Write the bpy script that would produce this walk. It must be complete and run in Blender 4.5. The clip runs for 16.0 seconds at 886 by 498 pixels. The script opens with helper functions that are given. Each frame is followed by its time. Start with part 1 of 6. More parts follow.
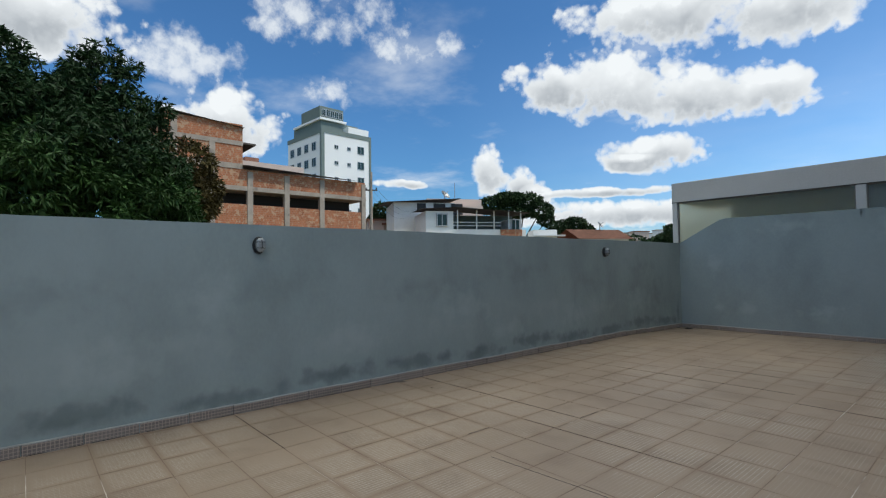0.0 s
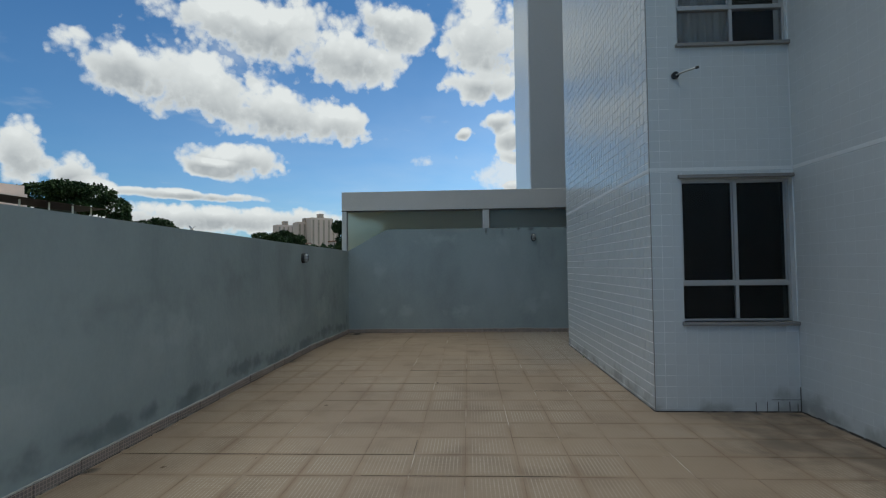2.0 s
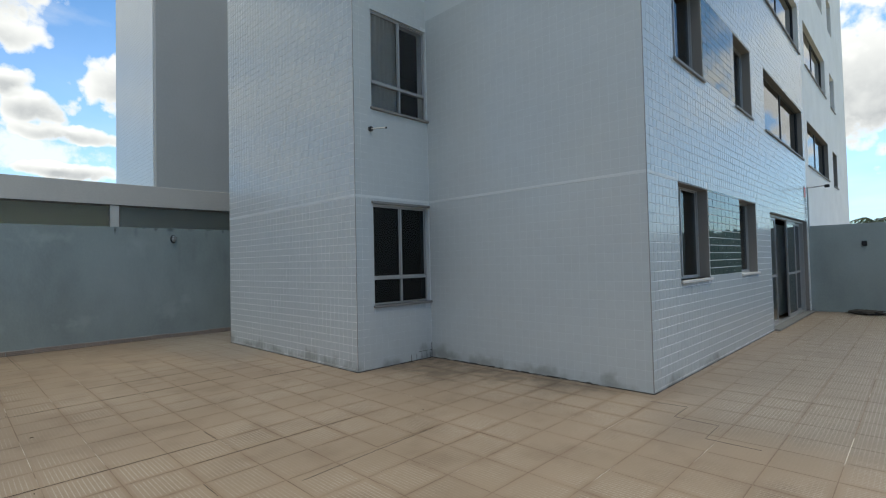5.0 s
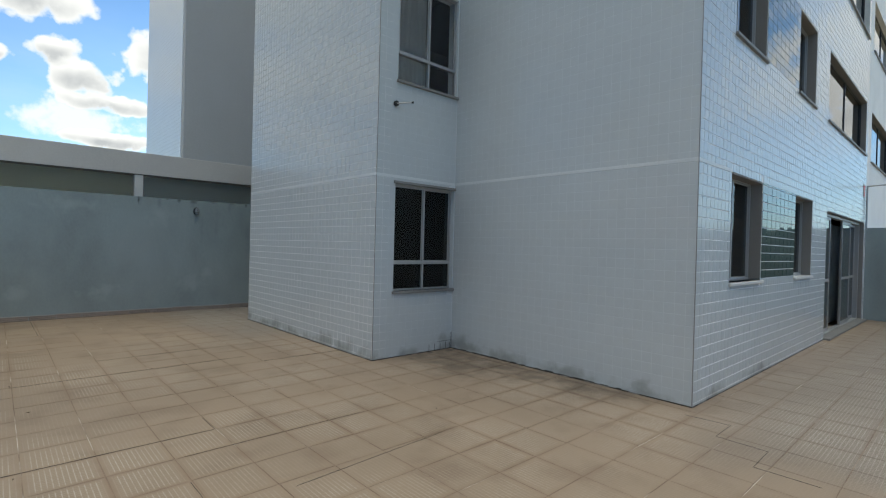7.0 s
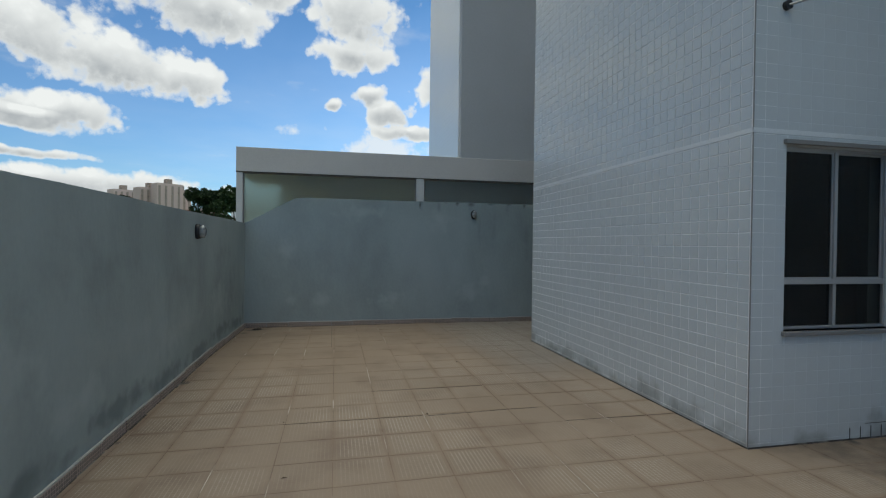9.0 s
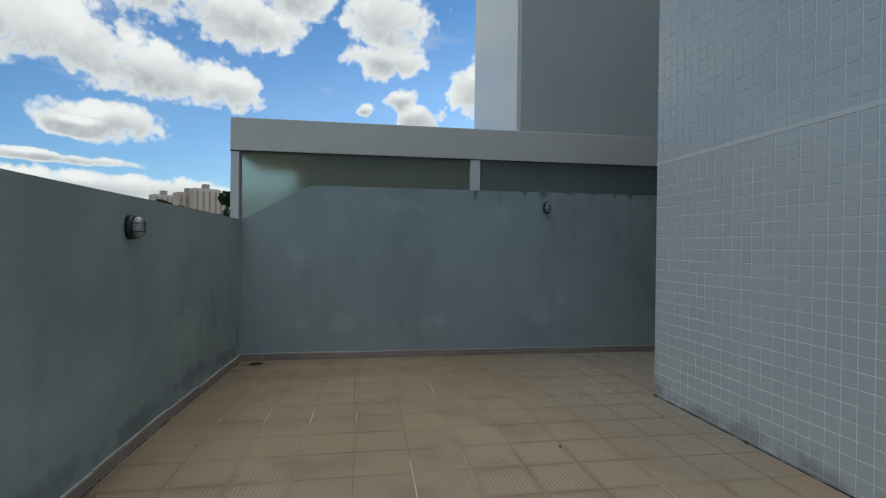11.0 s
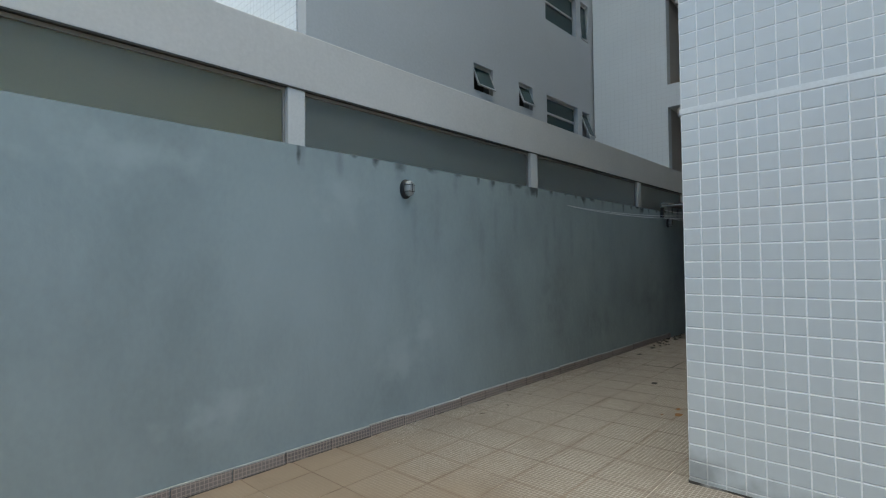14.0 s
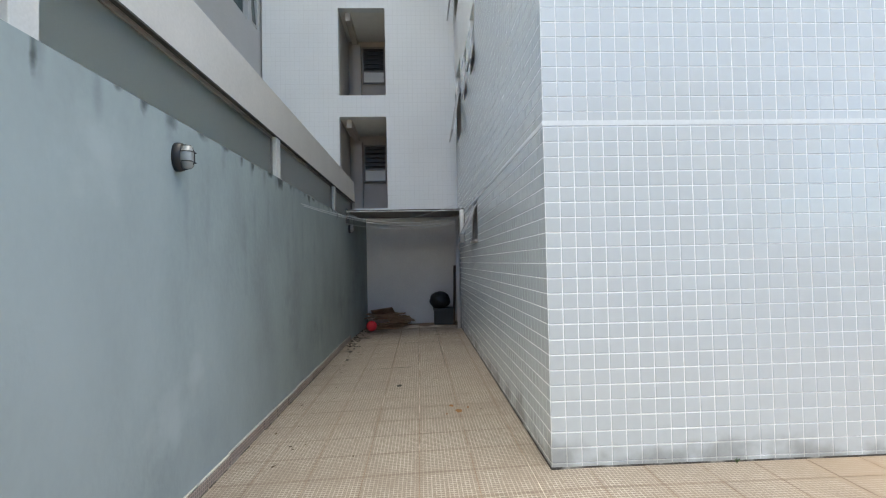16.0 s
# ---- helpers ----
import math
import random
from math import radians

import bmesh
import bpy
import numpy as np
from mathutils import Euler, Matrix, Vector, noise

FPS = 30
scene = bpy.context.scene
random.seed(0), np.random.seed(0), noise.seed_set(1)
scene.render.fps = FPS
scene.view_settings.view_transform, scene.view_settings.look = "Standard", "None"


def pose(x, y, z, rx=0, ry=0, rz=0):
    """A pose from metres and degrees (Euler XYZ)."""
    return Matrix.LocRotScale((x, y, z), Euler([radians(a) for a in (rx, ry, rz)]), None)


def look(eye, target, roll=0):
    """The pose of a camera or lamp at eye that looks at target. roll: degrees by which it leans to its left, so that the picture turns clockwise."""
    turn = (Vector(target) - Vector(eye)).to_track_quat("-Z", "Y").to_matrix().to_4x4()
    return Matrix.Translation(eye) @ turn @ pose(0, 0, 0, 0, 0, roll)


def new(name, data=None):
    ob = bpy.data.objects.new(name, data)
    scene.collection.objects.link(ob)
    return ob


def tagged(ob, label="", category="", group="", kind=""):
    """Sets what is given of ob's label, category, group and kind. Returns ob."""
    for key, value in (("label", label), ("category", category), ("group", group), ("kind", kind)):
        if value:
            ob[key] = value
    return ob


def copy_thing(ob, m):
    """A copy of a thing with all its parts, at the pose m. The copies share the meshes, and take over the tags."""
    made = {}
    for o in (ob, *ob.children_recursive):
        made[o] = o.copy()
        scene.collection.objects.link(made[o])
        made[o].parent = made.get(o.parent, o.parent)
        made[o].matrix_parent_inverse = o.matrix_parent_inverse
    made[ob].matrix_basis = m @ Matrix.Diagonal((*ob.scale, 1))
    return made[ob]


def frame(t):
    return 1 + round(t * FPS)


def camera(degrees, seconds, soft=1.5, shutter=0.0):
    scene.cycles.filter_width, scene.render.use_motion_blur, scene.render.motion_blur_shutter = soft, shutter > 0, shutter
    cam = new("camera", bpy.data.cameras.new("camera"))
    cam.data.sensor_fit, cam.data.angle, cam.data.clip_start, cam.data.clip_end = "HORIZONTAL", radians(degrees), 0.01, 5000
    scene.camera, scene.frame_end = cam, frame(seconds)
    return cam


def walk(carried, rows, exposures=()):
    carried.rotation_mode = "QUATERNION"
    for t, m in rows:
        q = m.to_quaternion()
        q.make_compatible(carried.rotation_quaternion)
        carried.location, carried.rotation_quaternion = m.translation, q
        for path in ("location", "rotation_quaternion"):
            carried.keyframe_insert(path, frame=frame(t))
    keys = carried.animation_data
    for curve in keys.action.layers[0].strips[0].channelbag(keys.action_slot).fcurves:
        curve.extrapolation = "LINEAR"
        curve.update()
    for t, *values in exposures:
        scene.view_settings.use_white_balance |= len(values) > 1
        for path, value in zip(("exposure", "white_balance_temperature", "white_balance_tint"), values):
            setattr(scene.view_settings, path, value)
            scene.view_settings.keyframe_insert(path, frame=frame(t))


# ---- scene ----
cam = camera(84.3, 16.0, soft=1.2)
PATH = [
    (0, (1.442, 1.364, 1.413), (-0.074, 2.666, 1.476), -0.7),
    (0.5, (0.892, 1.39, 1.43), (-0.296, 2.998, 1.496), -1.1),
    (1, (0.366, 1.435, 1.43), (-0.446, 3.262, 1.502), -1.3),
    (1.5, (-0.153, 1.431, 1.418), (-0.592, 3.381, 1.494), -0.8),
    (2, (-0.742, 1.444, 1.428), (-0.844, 3.44, 1.503), -0.6),
    (2.5, (-1.276, 1.423, 1.431), (-1.179, 3.42, 1.498), -0.7),
    (3, (-1.797, 1.492, 1.439), (-1.478, 3.465, 1.504), -0.9),
    (3.5, (-2.246, 1.435, 1.447), (-1.672, 3.35, 1.511), -1.2),
    (4, (-2.541, 1.379, 1.438), (-1.676, 3.181, 1.496), -1.6),
    (4.5, (-2.757, 1.194, 1.451), (-1.584, 2.813, 1.504), -2.0),
    (4.7, (-2.795, 1.099, 1.436), (-1.511, 2.631, 1.495), -1.8),
    (5.75, (-2.76, 0.79, 1.46), (-1.163, 1.994, 1.49), -0.2),
    (6.8, (-2.518, 1.085, 1.484), (-1.063, 2.457, 1.479), 1.3),
    (7, (-2.475, 1.227, 1.481), (-1.124, 2.702, 1.468), 1.5),
    (7.5, (-2.268, 1.664, 1.5), (-1.212, 3.362, 1.475), 1.4),
    (8, (-2.148, 2.184, 1.505), (-1.379, 4.03, 1.475), 1.2),
    (8.5, (-2.035, 2.738, 1.49), (-1.46, 4.654, 1.464), 1.0),
    (9, (-1.942, 3.32, 1.499), (-1.512, 5.273, 1.478), 0.7),
    (9.5, (-1.876, 3.904, 1.495), (-1.544, 5.876, 1.482), 0.8),
    (11.8, (-1.883, 6.841, 1.5), (-1.575, 8.817, 1.498), 0.7),
    (12, (-1.93, 7.076, 1.503), (-1.577, 9.044, 1.507), 0.6),
    (12.5, (-2.072, 7.728, 1.471), (-1.529, 9.653, 1.485), 0.4),
    (13, (-2.141, 8.334, 1.43), (-1.339, 10.166, 1.463), 0.0),
    (13.5, (-2.217, 8.911, 1.426), (-1.097, 10.567, 1.473), -0.4),
    (14, (-2.296, 9.442, 1.412), (-0.841, 10.814, 1.466), -0.6),
    (14.5, (-2.298, 9.958, 1.441), (-0.588, 10.993, 1.502), -0.9),
    (15, (-2.343, 10.462, 1.432), (-0.461, 11.135, 1.49), -0.9),
    (15.5, (-2.289, 10.93, 1.439), (-0.315, 11.243, 1.494), -0.9),
    (16, (-2.269, 11.346, 1.424), (-0.271, 11.251, 1.477), -1.2),
]
EXPOSURE = [(0, -0.1, 6310, 7), (1, -0.18, 6360, 4), (2, -0.35, 6410, 4), (3, -0.3, 6460, 3), (3.5, -0.25, 6510, 3), (4.5, 0.1, 6670, 6), (7, 0.2, 6740, 6), (9, -0.18, 6520, 5), (12, -0.17, 6460, 4), (12.5, 0, 6470, 4), (13, 0.5, 6560, 4), (13.5, 0.8, 6580, 5), (14, 0.9, 6620, 5), (14.5, 1.02, 6750, 6), (15, 1.45, 6910, 9), (15.5, 1.66, 7030, 11), (16, 1.72, 7060, 11)]
walk(cam, [(t, look(eye, target, roll)) for t, eye, target, roll in PATH], EXPOSURE)

# ---- light ----
SUN_AZ, SUN_EL = -55.0, 57.0       # degrees to the left of +y, and above the horizon
world = bpy.data.worlds.new("sky")
scene.world = world
world.use_nodes = True
wt = world.node_tree
wt.nodes.clear()


def wn(kind, **kw):
    n = wt.nodes.new(kind)
    for k, v in kw.items():
        if k == "op":
            n.operation = v
        elif k == "ins":
            for i, val in v.items():
                n.inputs[i].default_value = val
    return n


def wmath(op, a, b=None, c=None, clamp=False):
    n = wt.nodes.new("ShaderNodeMath")
    n.operation, n.use_clamp = op, clamp
    for i, v in enumerate((a, b, c)):
        if v is None:
            continue
        if isinstance(v, (int, float)):
            n.inputs[i].default_value = v
        else:
            wt.links.new(v, n.inputs[i])
    return n.outputs[0]


sky = wt.nodes.new("ShaderNodeTexSky")
sky.sky_type, sky.sun_disc = "NISHITA", False
sky.sun_elevation, sky.sun_rotation = radians(SUN_EL), radians(-SUN_AZ)
sky.air_density, sky.dust_density, sky.ozone_density = 1.0, 1.2, 1.6
coord = wt.nodes.new("ShaderNodeTexCoord")
sep = wt.nodes.new("ShaderNodeSeparateXYZ")
wt.links.new(coord.outputs["Generated"], sep.inputs[0])
# a layer of fair-weather clouds over the whole sky
zc = wmath("MAXIMUM", wmath("ADD", sep.outputs[2], 0.10), 0.06)
plane = wt.nodes.new("ShaderNodeCombineXYZ")
wt.links.new(wmath("DIVIDE", sep.outputs[0], zc), plane.inputs[0])
wt.links.new(wmath("DIVIDE", sep.outputs[1], zc), plane.inputs[1])
layer = wn("ShaderNodeTexNoise", ins={"Scale": 1.5, "Detail": 7.0, "Roughness": 0.55})
wt.links.new(plane.outputs[0], layer.inputs["Vector"])
# single cumulus clouds: degrees left of +y, above the horizon, half width, half height
CLOUDS = [(36.5, 19.3, 4.4, 2.6), (29.7, 18.9, 8.6, 4.2), (22.3, 16.9, 8.0, 3.2), (15.5, 16.2, 4.4, 2.5), (23, 24.9, 11.4, 3.6),
          (14.9, 22.7, 7.4, 3.1), (8.3, 26.4, 5.4, 2.7), (-2.4, 25.2, 5.5, 4.0), (-1.7, 20.6, 4.6, 2.6), (-4.3, 16.1, 2.6, 1.4),
          (0.9, 15.2, 1.7, 0.9), (25.8, 11.6, 5.3, 2.0), (40.1, 9.2, 2.7, 2.2), (44.2, 10.9, 2.2, 2.9), (26.9, 5.4, 17, 1.6),
          (30.7, 7.8, 9, 0.6), (38.8, 7.6, 2.4, 1.6), (27.6, 10.8, 3.0, 1.1), (89.9, 22, 8, 3.6), (73.3, 15.6, 5.8, 3.7),
          (53.8, 9.5, 3.6, 0.6), (-88, 16, 20, 8), (-6.4, 14.4, 2.6, 1.6), (-8.5, 12.6, 4.0, 0.9), (-8.0, 9.2, 3.0, 0.9), (-14, 18, 5, 4)]
az = wmath("MULTIPLY", wmath("ARCTAN2", wmath("MULTIPLY", sep.outputs[0], -1.0), sep.outputs[1]), 180 / math.pi)
el = wmath("MULTIPLY", wmath("ARCSINE", sep.outputs[2]), 180 / math.pi)
puffs = wn("ShaderNodeTexNoise", ins={"Scale": 9.0, "Detail": 10.0, "Roughness": 0.62})
wt.links.new(coord.outputs["Generated"], puffs.inputs["Vector"])
fine = wn("ShaderNodeTexNoise", ins={"Scale": 26.0, "Detail": 8.0, "Roughness": 0.6})
wt.links.new(coord.outputs["Generated"], fine.inputs["Vector"])
puff = wmath("ADD", wmath("SUBTRACT", puffs.outputs["Fac"], 0.5), wmath("MULTIPLY", wmath("SUBTRACT", fine.outputs["Fac"], 0.5), 0.6))
# billows push the outlines about, so that no cloud keeps a round rim
billow = wn("ShaderNodeTexNoise", ins={"Scale": 8.0, "Detail": 3.0, "Roughness": 0.5})
wt.links.new(coord.outputs["Generated"], billow.inputs["Vector"])
bs = wt.nodes.new("ShaderNodeSeparateColor")
wt.links.new(billow.outputs["Color"], bs.inputs[0])
az = wmath("ADD", az, wmath("MULTIPLY", wmath("SUBTRACT", bs.outputs[0], 0.5), 7.0))
el = wmath("ADD", el, wmath("MULTIPLY", wmath("MULTIPLY", wmath("SUBTRACT", bs.outputs[1], 0.5), 4.5), wmath("MULTIPLY", wmath("SUBTRACT", el, 5.0), 0.08, clamp=True)))
# rounded heads of three sizes along the rims
heads = None
for scale, amount in ((17.0, 1.0), (38.0, 0.6), (85.0, 0.34)):
    cell = wn("ShaderNodeTexVoronoi", ins={"Scale": scale, "Randomness": 1.0})
    warp = wt.nodes.new("ShaderNodeMix")
    warp.data_type, warp.blend_type = "RGBA", "LINEAR_LIGHT"
    warp.inputs[0].default_value = 0.9 / scale
    wt.links.new(coord.outputs["Generated"], warp.inputs[6])
    wt.links.new(puffs.outputs["Color"], warp.inputs[7])
    wt.links.new(warp.outputs[2], cell.inputs["Vector"])
    h = wmath("MULTIPLY", wmath("SUBTRACT", 0.46, cell.outputs["Distance"]), amount)
    heads = h if heads is None else wmath("ADD", heads, h)
mass, body = None, None
for ca, ce, wa, we in CLOUDS:
    du = wmath("MULTIPLY", wmath("SUBTRACT", az, ca), 1 / wa)
    dv = wmath("MULTIPLY", wmath("SUBTRACT", el, ce), 1 / we)
    r2 = wmath("ADD", wmath("MULTIPLY", du, du), wmath("MULTIPLY", dv, dv))
    f = wmath("SUBTRACT", 1.0, r2)
    mass = f if mass is None else wmath("SMOOTH_MAX", mass, f, 0.25)
    w = wmath("MULTIPLY", wmath("MAXIMUM", f, 0.0), dv)
    body = w if body is None else wmath("ADD", body, w)
cumulus = wmath("ADD", wmath("MAXIMUM", mass, -1.4), wmath("ADD", wmath("MULTIPLY", puff, 1.7), wmath("MULTIPLY", heads, 0.95)))
m1 = wt.nodes.new("ShaderNodeMapRange")
m1.interpolation_type = "SMOOTHSTEP"
m1.inputs[1].default_value, m1.inputs[2].default_value = -0.22, 0.42
wt.links.new(cumulus, m1.inputs[0])
m2 = wt.nodes.new("ShaderNodeMapRange")
m2.interpolation_type = "SMOOTHSTEP"
m2.inputs[1].default_value, m2.inputs[2].default_value, m2.inputs[4].default_value = 0.5, 0.78, 0.5
wt.links.new(layer.outputs["Fac"], m2.inputs[0])
# bright broken cloud cover added overhead, out of view, to light the terrace
fill_deck = wt.nodes.new("ShaderNodeMapRange")
fill_deck.interpolation_type = "SMOOTHSTEP"
fill_deck.inputs[1].default_value, fill_deck.inputs[2].default_value = 34.0, 56.0
wt.links.new(wmath("ADD", el, wmath("MULTIPLY", wmath("SUBTRACT", layer.outputs["Fac"], 0.5), 40.0)), fill_deck.inputs[0])
# torn wisps high up on the far side
WISPS = [(63, 26.5, 10, 3.4), (55.5, 24.3, 5, 2.5), (48, 24.7, 4, 2.2), (62.8, 19.8, 4, 1.8), (77, 21, 7.5, 3.0), (69, 25, 5, 2), (-7, 10.5, 7, 2.2), (3, 12.5, 3, 1.0)]
torn = None
for ca, ce, wa, we in WISPS:
    du, dv = wmath("MULTIPLY", wmath("SUBTRACT", az, ca), 1 / wa), wmath("MULTIPLY", wmath("SUBTRACT", el, ce), 1 / we)
    f = wmath("SUBTRACT", 1.0, wmath("ADD", wmath("MULTIPLY", du, du), wmath("MULTIPLY", dv, dv)))
    torn = f if torn is None else wmath("SMOOTH_MAX", torn, f, 0.3)
m3 = wt.nodes.new("ShaderNodeMapRange")
m3.interpolation_type = "SMOOTHSTEP"
m3.inputs[1].default_value, m3.inputs[2].default_value, m3.inputs[4].default_value = 0.15, 1.5, 0.8
wt.links.new(wmath("ADD", wmath("MAXIMUM", torn, -1.4), wmath("ADD", wmath("MULTIPLY", puff, 4.2), wmath("MULTIPLY", heads, 0.5))), m3.inputs[0])
# thin bright veil low down on the sun's side
veil = wmath("MULTIPLY", wmath("MULTIPLY", wmath("SUBTRACT", 50.0, az), 1 / 60, clamp=True), wmath("MULTIPLY", wmath("SUBTRACT", 26.0, el), 1 / 24, clamp=True))
haze = veil
veil = wmath("MULTIPLY", veil, wmath("ADD", wmath("MULTIPLY", layer.outputs["Fac"], 0.6), 0.05), clamp=True)
cover = wmath("MAXIMUM", veil, wmath("MAXIMUM", m1.outputs[0], wmath("MAXIMUM", wmath("MAXIMUM", m2.outputs[0], m3.outputs[0]), fill_deck.outputs[0])))
# cloud tops white, thick undersides greyer
depth = wmath("MULTIPLY", wmath("SUBTRACT", cumulus, 0.12), 0.95, clamp=True)
under = wmath("ADD", wmath("MULTIPLY", body, -2.4), wmath("ADD", wmath("MULTIPLY", puff, -1.5), wmath("MULTIPLY", heads, -0.8)))
shade = wmath("MULTIPLY", depth, wmath("ADD", under, 0.72), clamp=True)
shade = wmath("MULTIPLY", wmath("POWER", shade, 0.8), wmath("SUBTRACT", wmath("ADD", wmath("MULTIPLY", puffs.outputs["Fac"], 0.9), 0.4), wmath("MULTIPLY", heads, 0.5)), clamp=True)
tone = wt.nodes.new("ShaderNodeMix")
tone.data_type = "RGBA"
tone.inputs[6].default_value, tone.inputs[7].default_value = (9.9, 10.0, 10.1, 1), (5.0, 5.25, 5.6, 1)
wt.links.new(shade, tone.inputs[0])
blend = wt.nodes.new("ShaderNodeMix")
blend.data_type = "RGBA"
wt.links.new(cover, blend.inputs[0])
skyx = wt.nodes.new("ShaderNodeMix")
skyx.data_type, skyx.blend_type = "RGBA", "MULTIPLY"
skyx.inputs[0].default_value, skyx.inputs[7].default_value = 1.0, (0.58, 1.02, 1.40, 1)
wt.links.new(sky.outputs[0], skyx.inputs[6])
glow = wt.nodes.new("ShaderNodeVectorMath")
glow.operation = "SCALE"
wt.links.new(skyx.outputs[2], glow.inputs[0])
wt.links.new(wmath("ADD", wmath("MULTIPLY", haze, 0.75), 0.97), glow.inputs["Scale"])
wt.links.new(glow.outputs[0], blend.inputs[6])
# the added overhead cover is about twice as bright as other clouds
lit = wt.nodes.new("ShaderNodeMix")
lit.data_type = "RGBA"
lit.inputs[7].default_value = (19.6, 19.8, 18.4, 1)
wt.links.new(fill_deck.outputs[0], lit.inputs[0])
wt.links.new(tone.outputs[2], lit.inputs[6])
wt.links.new(lit.outputs[2], blend.inputs[7])
bg = wt.nodes.new("ShaderNodeBackground")
bg.inputs[1].default_value = 0.1
wt.links.new(blend.outputs[2], bg.inputs[0])
wout = wt.nodes.new("ShaderNodeOutputWorld")
wt.links.new(bg.outputs[0], wout.inputs[0])

sun_data = bpy.data.lights.new("sun", "SUN")
sun_data.energy, sun_data.angle, sun_data.color = 2.6, radians(0.6), (1.0, 0.95, 0.87)
sun = new("sun", sun_data)
sa, se = radians(SUN_AZ), radians(SUN_EL)
sun.matrix_world = look((0, 0, 60), (60 * math.sin(sa) * math.cos(se), -60 * math.cos(sa) * math.cos(se), 60 - 60 * math.sin(se)))


# ---- materials ----
def mat(name, color, rough=0.6, metal=0.0, vary=0.08, vscale=1.2, grain=0.05, gscale=60.0, bump=0.0, bscale=80.0, spec=0.5, rand=0.0,
        stain=None, sscale=0.6, smin=0.5, smax=0.7, coat=0.0, trans=0.0, ior=1.45, stretch=(1, 1, 1)):
    """A surface with large patches, fine grain, optional stains and relief, in world metres."""
    m = bpy.data.materials.new(name)
    m.use_nodes = True
    nt = m.node_tree
    b = nt.nodes["Principled BSDF"]
    b.inputs["Roughness"].default_value, b.inputs["Metallic"].default_value = rough, metal
    b.inputs["Specular IOR Level"].default_value, b.inputs["IOR"].default_value = spec, ior
    b.inputs["Coat Weight"].default_value, b.inputs["Transmission Weight"].default_value = coat, trans
    geo = nt.nodes.new("ShaderNodeNewGeometry")
    mp = nt.nodes.new("ShaderNodeMapping")
    mp.inputs["Scale"].default_value = stretch
    nt.links.new(geo.outputs["Position"], mp.inputs[0])

    def nz(scale, detail=4.0):
        n = nt.nodes.new("ShaderNodeTexNoise")
        n.inputs["Scale"].default_value, n.inputs["Detail"].default_value = scale, detail
        nt.links.new(mp.outputs[0], n.inputs["Vector"])
        return n.outputs["Fac"]

    def ma(op, a, c):
        n = nt.nodes.new("ShaderNodeMath")
        n.operation = op
        for i, v in enumerate((a, c)):
            if isinstance(v, (int, float)):
                n.inputs[i].default_value = v
            else:
                nt.links.new(v, n.inputs[i])
        return n.outputs[0]
    k = ma("ADD", ma("MULTIPLY", ma("SUBTRACT", nz(vscale), 0.5), vary * 4), ma("MULTIPLY", ma("SUBTRACT", nz(gscale, 2.0), 0.5), grain * 4))
    if rand:
        oi = nt.nodes.new("ShaderNodeObjectInfo")
        k = ma("ADD", k, ma("MULTIPLY", ma("SUBTRACT", oi.outputs["Random"], 0.5), rand * 2))
        k = ma("ADD", k, ma("MULTIPLY", ma("SUBTRACT", geo.outputs["Random Per Island"], 0.5), rand * 2))
    k = ma("ADD", k, 1.0)
    col = nt.nodes.new("ShaderNodeMix")
    col.data_type, col.blend_type = "RGBA", "MULTIPLY"
    col.inputs[0].default_value, col.inputs[6].default_value = 1.0, (*color, 1)
    nt.links.new(k, col.inputs[7])
    out = col.outputs[2]
    if stain:
        mr = nt.nodes.new("ShaderNodeMapRange")
        mr.inputs[1].default_value, mr.inputs[2].default_value = smin, smax
        nt.links.new(nz(sscale, 6.0), mr.inputs[0])
        st = nt.nodes.new("ShaderNodeMix")
        st.data_type = "RGBA"
        st.inputs[7].default_value = (*stain, 1)
        nt.links.new(mr.outputs[0], st.inputs[0])
        nt.links.new(out, st.inputs[6])
        out = st.outputs[2]
    nt.links.new(out, b.inputs["Base Color"])
    if bump:
        bp = nt.nodes.new("ShaderNodeBump")
        bp.inputs["Strength"].default_value, bp.inputs["Distance"].default_value = 1.0, bump
        nt.links.new(nz(bscale, 3.0), bp.inputs["Height"])
        nt.links.new(bp.outputs[0], b.inputs["Normal"])
    return m


